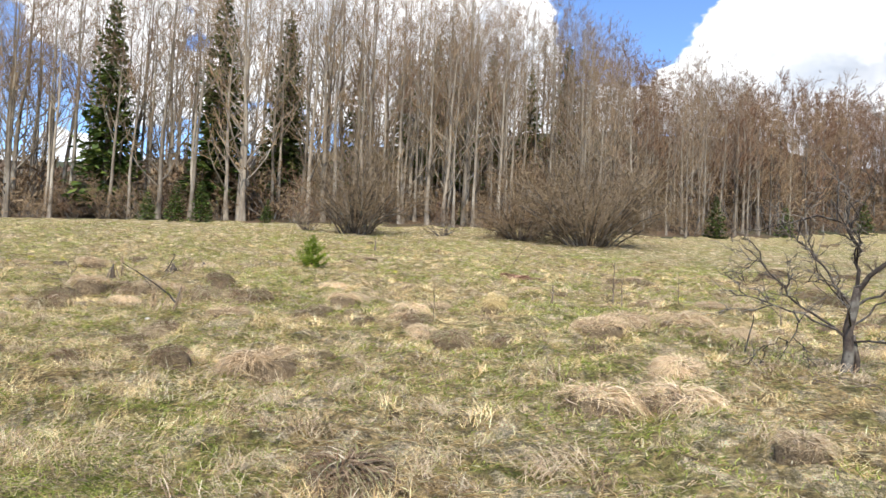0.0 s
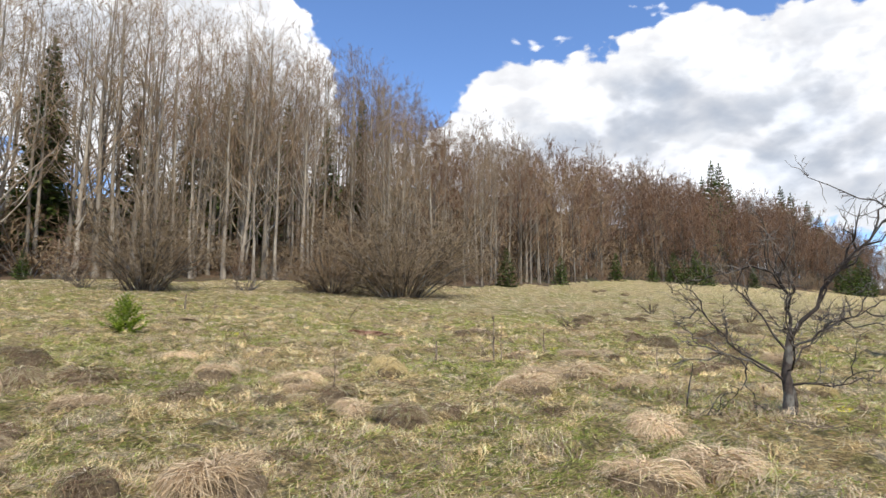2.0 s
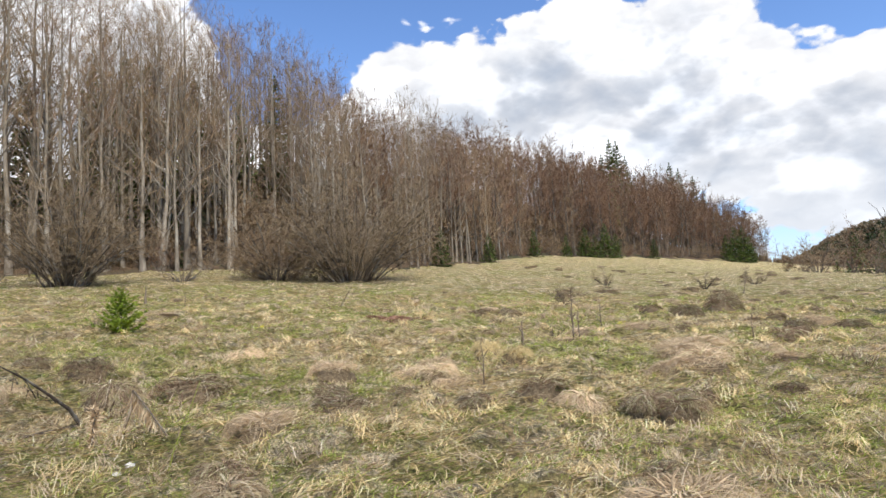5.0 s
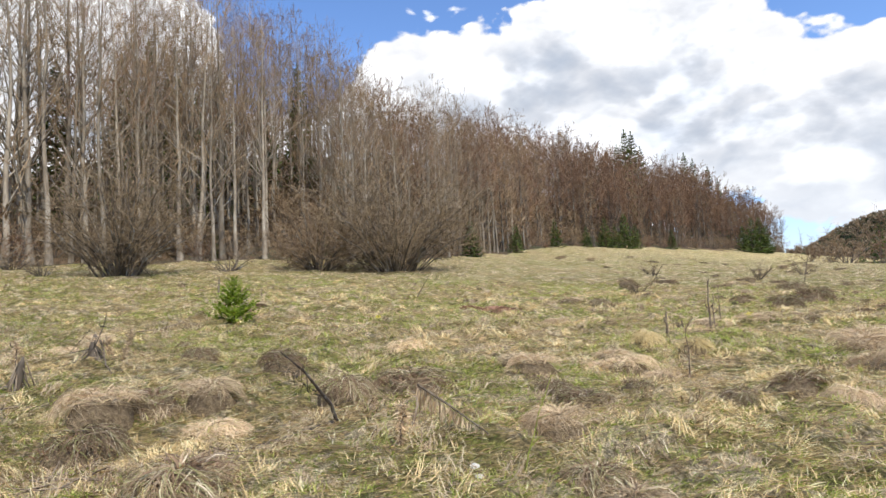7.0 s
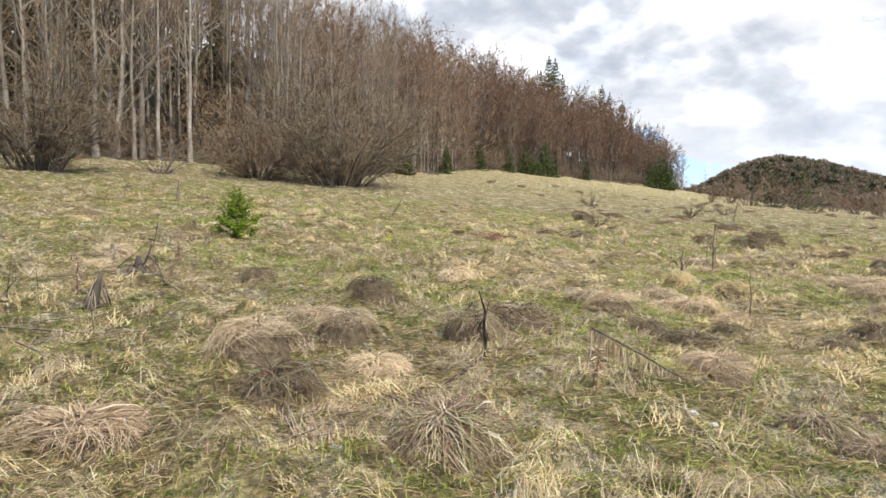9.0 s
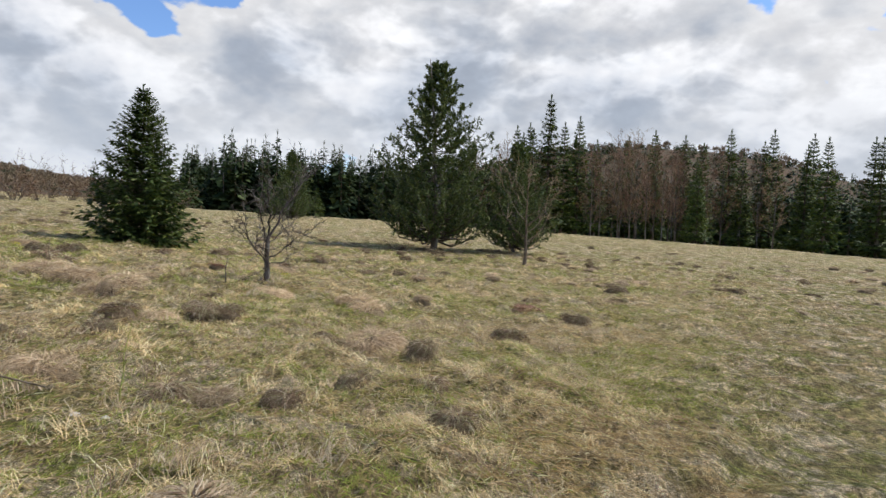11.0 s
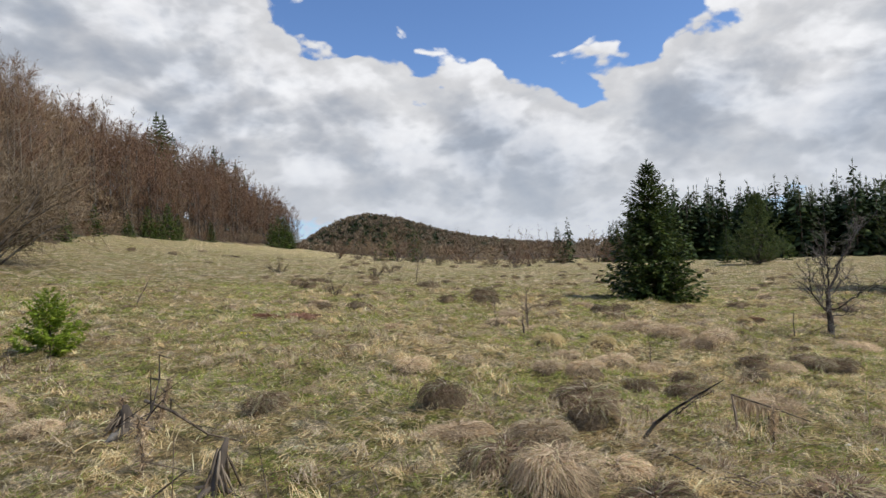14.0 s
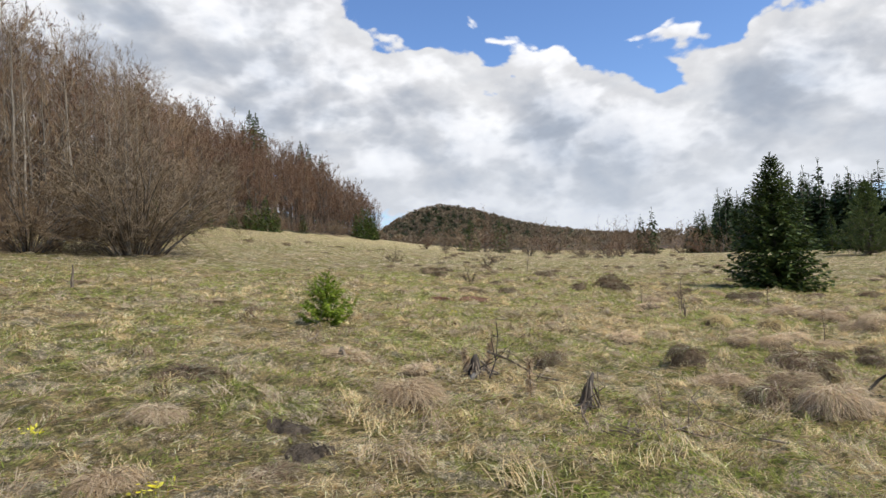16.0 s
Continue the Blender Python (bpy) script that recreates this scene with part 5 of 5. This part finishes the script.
stalk("thistle_stalk", "tall dead thistle stalk standing in the pasture", 4.35, 12.14, 1.0, 1, forks=4, thick=0.022, fuzz=120)
stalk("thistle_stalk", "second dead stalk beside the tall one", 4.5, 12.3, 0.8, 2, forks=3, thick=0.016, fuzz=80)
stalk("dry_stump_stalk", "short grey broken stalk with a leaning shoot", 3.26, 11.37, 0.42, 3, forks=2, thick=0.03, fuzz=60)
stalk("thistle_stalk", "thin dead stalk above a brown tussock", 2.3, 7.95, 0.62, 4, forks=2, thick=0.010)
stalk("dry_stick", "short dark stick leaning out of the grass", 7.15, 7.3, 0.55, 5, (0.10, 0.02), 0, 0.014, "stick", THORN_BARK, 0)
stalk("thistle_stalk", "dead weed stalk in the far grass", 7.53, 11.47, 0.55, 6, forks=3)
stalk("thistle_stalk", "dead weed stalk in the far grass", 5.4, 14.1, 0.8, 7, forks=3)
stalk("thistle_stalk", "leaning dead weed stalk", 16.4, 30.0, 1.3, 8, (0.4, 0.1), 4, 0.025)
stalk("fence_stake", "short weathered stake in the grass", -8.27, 21.2, 0.62, 9, (0.03, 0), 0, 0.05, "stake", DEAD_WOOD, 20)
stalk("thistle_stalk", "dead weed stalk in the far grass", -6.6, 20.4, 0.55, 10, (0.05, 0), 2)
stalk("dry_stick", "pale stick leaning in the grass", -1.6, 20.8, 0.7, 11, (0.45, 0.1), 0, 0.02, "stick", DEAD_WOOD, 0)
stalk("thistle_stalk", "dead weed with curled woolly leaves", -5.68, 7.55, 0.45, 12, forks=5, thick=0.012, fuzz=420)
stalk("thistle_stalk", "grey cluster of collapsed thistle leaves", -5.12, 8.9, 0.42, 13, (0.12, 0), 9, 0.012, fuzz=520)
stalk("thistle_stalk", "grey cluster of collapsed thistle leaves", -5.3, 8.98, 0.3, 14, (-0.1, 0), 9, 0.012, fuzz=420)
stalk("green_briar", "thin dark green briar stem rising from the grass", -0.18, 4.38, 0.62, 15, (0.22, 0.05), 2, 0.006, "briar", GREEN_GRASS, 14)
stalk("thistle_stalk", "collapsed thistle with withered hanging leaves", -1.02, 4.95, 0.3, 16, (0.02, 0), 6, 0.012, fuzz=420)
thorn_small = shrub("thorn_bush", "small bare thorn bush on the open pasture", 71, THORN_BARK, TWIG_GREY, apart=True, H=1.4, wide=1.3, stems=8, branches=9, twigs=8, thick=0.014, twig=0.006)
put(thorn_small, 6.38, 23.2)
again(thorn_small, 11.7, 37.3, 40, 1.5)
again(thorn_small, 9.0, 13.2, 110, 0.45)
again(thorn_small, 15.9, 33.2, 200, 1.3)
again(thorn_small, 21.0, 38.0, 300, 1.4)
again(thorn_small, 4.15, 12.95, 20, 0.5)
dead_tree = bare_tree("dead_tree", "small dead tree with mossy twisted branches beside the pine", 77, DEAD_WOOD, TWIG_GREY, H=4.6, r0=0.09, base=0.2, limbs=18, reach=0.5, per_limb=5, per_branch=7, lean=0.05, twig=0.005, steep=0.5)
put(dead_tree, 25.8, 1.6)
again(thorn_small, 27.0, 6.0, 15, 1.0)["label"] = "low bramble bush beneath the pine"
again(thorn_small, 28.2, 8.4, 215, 1.1)["label"] = "low bramble bush beneath the pine"


def crooked_branch():
    ob = thing("fallen_branch", "crooked dead branch bent up out of the grass", "branch")
    ax, ay = -1.66, 5.9
    low, up, fork = Build(), Build(), Build()
    z = lambda x, y: lie(x, y) - lie(ax, ay)
    low.tube([(dx, dy, z(ax + dx, ay + dy) + 0.003) for dx, dy in ((-0.66, -1.15), (-0.45, -0.75), (-0.25, -0.4), (0, 0))], [0.008, 0.012, 0.016, 0.020], 6)
    up.tube([(0, 0, 0.01), (-0.02, -0.13, 0.17), (-0.08, -0.33, 0.33), (-0.13, -0.60, 0.51), (-0.24, -0.90, 0.70)], [0.020, 0.017, 0.013, 0.009, 0.004], 6)
    fork.tube([(-0.15, -0.42, 0.325), (-0.12, -0.58, 0.47), (-0.13, -0.74, 0.60)], [0.006, 0.004, 0.002], 4)
    part("lower_limb", low, THORN_BARK, ob)
    limb = part("upper_limb", up, THORN_BARK, ob)
    part("fork", fork, THORN_BARK, limb)
    r = np.random.default_rng(3)
    o = np.array([-0.08, -0.24, 0.25]) + np.outer(r.random(26), [-0.2, -0.6, 0.37])
    tw = Build()
    tw.spikes(o, o + r.normal(0, 0.07, (26, 3)), 0.004)
    part("spurs", tw, THORN_BARK, limb)
    return put(ob, ax, ay, 0, 1, 0)


crooked_branch()


def litter_heap(name, label, x, y, seed, sticks, wide, thick=0.006):
    """A handful of dry sticks lying across one another."""
    r = np.random.default_rng(seed)
    ob = thing(name, label, "sticks")
    for k in range(sticks):
        a = r.random() * 6.283
        o = np.array([r.normal(0, wide * 0.3), r.normal(0, wide * 0.3), 0.02 + 0.05 * r.random()])
        d = np.array([math.cos(a), math.sin(a), r.uniform(-0.05, 0.35)]) * wide * r.uniform(0.3, 0.7)
        s = Build()
        s.tube([o - d / 2, o + r.normal(0, 0.015, 3), o + d / 2], thick * r.uniform(0.6, 1.3) * np.array([1, 0.9, 0.5]), 4)
        part("stick", s, DEAD_WOOD, ob)
    return put(ob, x, y, 0, 1, 0)


litter_heap("stick_heap", "small heap of bleached dry stems", -2.3, 4.66, 1, 26, 0.4)
litter_heap("stick_heap", "grey twig litter beside the splintered stump", -5.9, 6.1, 2, 20, 0.45)
litter_heap("stick_heap", "tangle of twigs at the foot of the hawthorn", 8.1, 6.2, 3, 34, 0.6)
litter_heap("stick_heap", "loose dry stalks in the grass", -3.1, 4.2, 4, 12, 0.5)
litter_heap("stick_heap", "bleached stalks lying in the grass", -5.2, 6.1, 5, 7, 1.3, 0.009)


def bent_frame():
    ob = thing("bent_stalk", "dead thistle stalk snapped into a triangle with hanging leaves", "dead weed")
    ax, ay = -0.95, 5.3
    r = np.random.default_rng(8)
    up, down, rag = Build(), Build(), Build()
    a, b, c = np.array([0, 0, 0.0]), np.array([0.06, 0.06, 0.33]), np.array([0.58, -0.48, 0.03])
    up.tube([a, (a + b) / 2 + [0.02, 0, 0], b], [0.014, 0.012, 0.010], 5)
    down.tube([b, b + (c - b) * 0.5 + [0, 0, 0.01], c], [0.010, 0.009, 0.006], 5)
    o = b + (c - b) * r.random(170)[:, None] ** 1.4
    e = o + np.c_[r.normal(0, 0.025, (170, 2)), -np.minimum(o[:, 2] - 0.01, r.uniform(0.05, 0.28, 170))]
    rag.leaves(o, e, np.full(170, 0.007), unit(r.normal(0, 1, (170, 3))))
    part("stalk", up, DEAD_WOOD, ob)
    part("snapped_top", down, DEAD_WOOD, ob)
    part("withered_leaf", rag, BROWN_GRASS, ob)
    return put(ob, ax, ay, 0, 1, 0)


bent_frame()


def stump(name, label, x, y, H, r0, seed, lean, shards):
    """A splintered stump: a leaning butt, torn splinters and root flare."""
    r = np.random.default_rng(seed)
    ob = thing(name, label, "stump")
    butt = Build()
    f = np.linspace(0, 1, 6)
    butt.tube(np.c_[f * lean, 0.02 * np.sin(4 * f), -0.08 + f * (H + 0.08)], r0 * np.array([1.5, 1.1, 0.85, 0.7, 0.5, 0.22]), 9)
    part("butt", butt, BROWN_BARK, ob)
    for k in range(shards):
        a = r.random() * 6.283
        h = r.uniform(0.2, 0.85)
        o = np.array([h * lean + math.cos(a) * r0 * 0.7, math.sin(a) * r0 * 0.7, h * H])
        s = Build()
        s.tube([o, o + [math.cos(a) * r0 * 0.5, math.sin(a) * r0 * 0.5, -0.3 * h * H], o + [math.cos(a) * r0 * 1.5, math.sin(a) * r0 * 1.5, -h * H]], [0.006, 0.010, 0.006], 4)
        part("splinter", s, DEAD_WOOD, ob)
    for k in range(4):
        a = k * 1.7 + 0.4
        s = Build()
        s.tube([(0, 0, 0.04), (math.cos(a) * r0 * 2, math.sin(a) * r0 * 2, 0.03), (math.cos(a) * r0 * 3.6, math.sin(a) * r0 * 3.6, -0.03)], [r0 * 0.5, r0 * 0.35, r0 * 0.1], 5)
        part("root", s, BROWN_BARK, ob)
    return put(ob, x, y, 0, 1, 0)


stump("splintered_stump", "splintered dark stump leaning out of the turf", -5.4, 7.08, 0.36, 0.06, 1, 0.14, 18)
stump("old_stump", "short grey stump with torn bark and fallen sticks", -5.42, 8.72, 0.26, 0.10, 2, -0.02, 20)
stump("old_stump", "low rotten stump below the spruce sapling", -6.35, 10.4, 0.2, 0.08, 3, 0.0, 10)


def fallen_limb(name, label, points, r0, mat):
    ob = thing(name, label, "branch")
    x0, y0 = points[0][:2]
    b = Build()
    b.tube([(x - x0, y - y0, lie(x, y) - lie(x0, y0) + h) for x, y, h in points], r0 * np.linspace(1, 0.4, len(points)), 6)
    part("limb", b, mat, ob)
    r = np.random.default_rng(int(abs(x0 * 100)))
    for k in range(5):
        x, y, h = points[1 + k % (len(points) - 1)]
        t = Build()
        o = np.array([x - x0, y - y0, lie(x, y) - lie(x0, y0) + h])
        t.tube([o, o + r.normal(0, 0.08, 3) + [0, 0, 0.08], o + r.normal(0, 0.14, 3) + [0, 0, 0.15]], [0.007, 0.005, 0.002], 4)
        part("twig", t, mat, ob)
    return put(ob, x0, y0, 0, 1, 0)


fallen_limb("fallen_branch", "weathered branch leaning from the old stump", [(-5.3, 8.65, 0.28), (-5.15, 8.45, 0.18), (-4.95, 8.15, 0.05), (-4.75, 7.9, 0.02)], 0.016, DEAD_WOOD)
fallen_limb("fallen_branch", "dead branch propped against the old stump", [(-5.45, 8.45, 0.02), (-5.3, 8.5, 0.2), (-5.2, 8.55, 0.42)], 0.012, THORN_BARK)
fallen_limb("fallen_branch", "pale thin branch lying in the grass", [(-6.2, 5.9, 0.03), (-5.6, 6.05, 0.05), (-5.0, 6.2, 0.04), (-4.5, 6.35, 0.03)], 0.012, DEAD_WOOD)
fallen_limb("fallen_branch", "pale stick lying below the spruce sapling", [(-6.3, 11.6, 0.02), (-6.0, 11.95, 0.08), (-5.75, 12.2, 0.16)], 0.012, DEAD_WOOD)
fallen_limb("fallen_branch", "bleached bent root in the grass", [(-5.95, 6.55, 0.02), (-5.98, 6.6, 0.14), (-5.93, 6.66, 0.2)], 0.014, DEAD_WOOD)


def stone(x, y, s, seed, mat, name, label, flat=0.6):
    bm = bmesh.new()
    bmesh.ops.create_icosphere(bm, subdivisions=3, radius=1)
    for v in bm.verts:
        v.co *= 1 + 0.22 * noise.noise(v.co * 1.4 + Vector((seed, 0, 0))) + 0.06 * noise.noise(v.co * 5)
        v.co.z *= flat
    me = bpy.data.meshes.new(name)
    bm.to_mesh(me)
    bm.free()
    me.polygons.foreach_set("use_smooth", [True] * len(me.polygons))
    me.materials.append(mat)
    ob = tagged(new(name, me), label, name.split("_")[-1])
    ob.matrix_basis = pose(x, y, lie(x, y) + s * flat * 0.25, 0, 0, seed * 40) @ Matrix.Scale(s, 4)
    return ob


stone(-0.49, 4.49, 0.035, 1, WHITE_STONE, "pale_stone", "small pale stone in the short grass")
stone(-0.47, 4.27, 0.03, 2, WHITE_STONE, "pale_stone", "small pale stone in the short grass")
stone(-2.9, 3.95, 0.04, 3, WHITE_STONE, "pale_stone", "small pale stone in the short grass")


def bare_soil(x, y, wide, deep, seed):
    """A trodden patch of dark earth that follows the ground, with a crumbled rim."""
    r = np.random.default_rng(seed)
    ob = thing("bare_soil", "trodden patch of bare dark earth in the grass", "soil patch", group="bare earth patches")
    b = Build()
    rings, seg = 7, 22
    rim = 1 + 0.22 * np.sin(np.arange(seg) / seg * 6.283 * 3 + seed) + r.normal(0, 0.10, seg)
    v = [(0.0, 0.0, lie(x, y) + 0.03)]
    for i in range(1, rings + 1):
        for j in range(seg):
            a, q = j / seg * 6.283, i / rings * rim[j]
            px, py = wide * q * math.cos(a), deep * q * math.sin(a)
            v.append((px, py, lie(x + px, y + py) + (-0.03 if i == rings else 0.03 + r.normal(0, 0.006))))
    v = np.array(v)
    v[:, 2] -= lie(x, y)
    b.v.append(v)
    b.count = len(v)
    b.f[3].append(np.array([[0, 1 + j, 1 + (j + 1) % seg] for j in range(seg)]))
    b.f[4].append(np.array([[1 + i * seg + j, 1 + (i + 1) * seg + j, 1 + (i + 1) * seg + (j + 1) % seg, 1 + i * seg + (j + 1) % seg] for i in range(rings - 1) for j in range(seg)]))
    part("earth", b, SOIL, ob)
    clods = Build()
    o = np.c_[r.uniform(-0.8, 0.8, 40) * wide, r.uniform(-0.8, 0.8, 40) * deep, np.full(40, 0.03)]
    o[:, 2] += [lie(x + p[0], y + p[1]) - lie(x, y) for p in o]
    clods.spikes(o, o + np.c_[r.normal(0, 0.02, (40, 2)), r.uniform(0.01, 0.035, 40)], 0.012)
    part("crumbs", clods, SOIL, ob)
    return put(ob, x, y, 0, 1, 0)


bare_soil(*BARE[0], 0.17, 0.15, 1)
bare_soil(*BARE[1], 0.21, 0.13, 2)


def flowers(seed, places):
    r = np.random.default_rng(seed)
    for x, y in places:
        ob = thing("yellow_flower", "small bright yellow spring flowers in the grass", "flower", group="yellow flowers")
        b, s = Build(), Build()
        m = 26
        o = np.c_[r.normal(0, 0.05, (m, 2)), r.uniform(0.06, 0.12, m)]
        d = r.normal(0, 0.012, (m, 3))
        b.leaves(o - d, o + d, np.full(m, 0.010), unit(r.normal(0, 1, (m, 3))))
        s.spikes(np.c_[o[:, :2] * 0.7, np.zeros(m)], o, 0.0015)
        part("blossom", b, PALE_FLOWER, ob)
        part("greenery", s, GREEN_GRASS, ob)
        put(ob, x, y, 0, 1, 0)


flowers(5, [(8.75, 6.75), (-9.9, 8.6), (-10.3, 8.0), (5.6, 13.2), (-0.6, 13.9), (1.6, 22.0), (-2.1, 13.4), (10.0, 14.5), (-9.4, 7.0)])
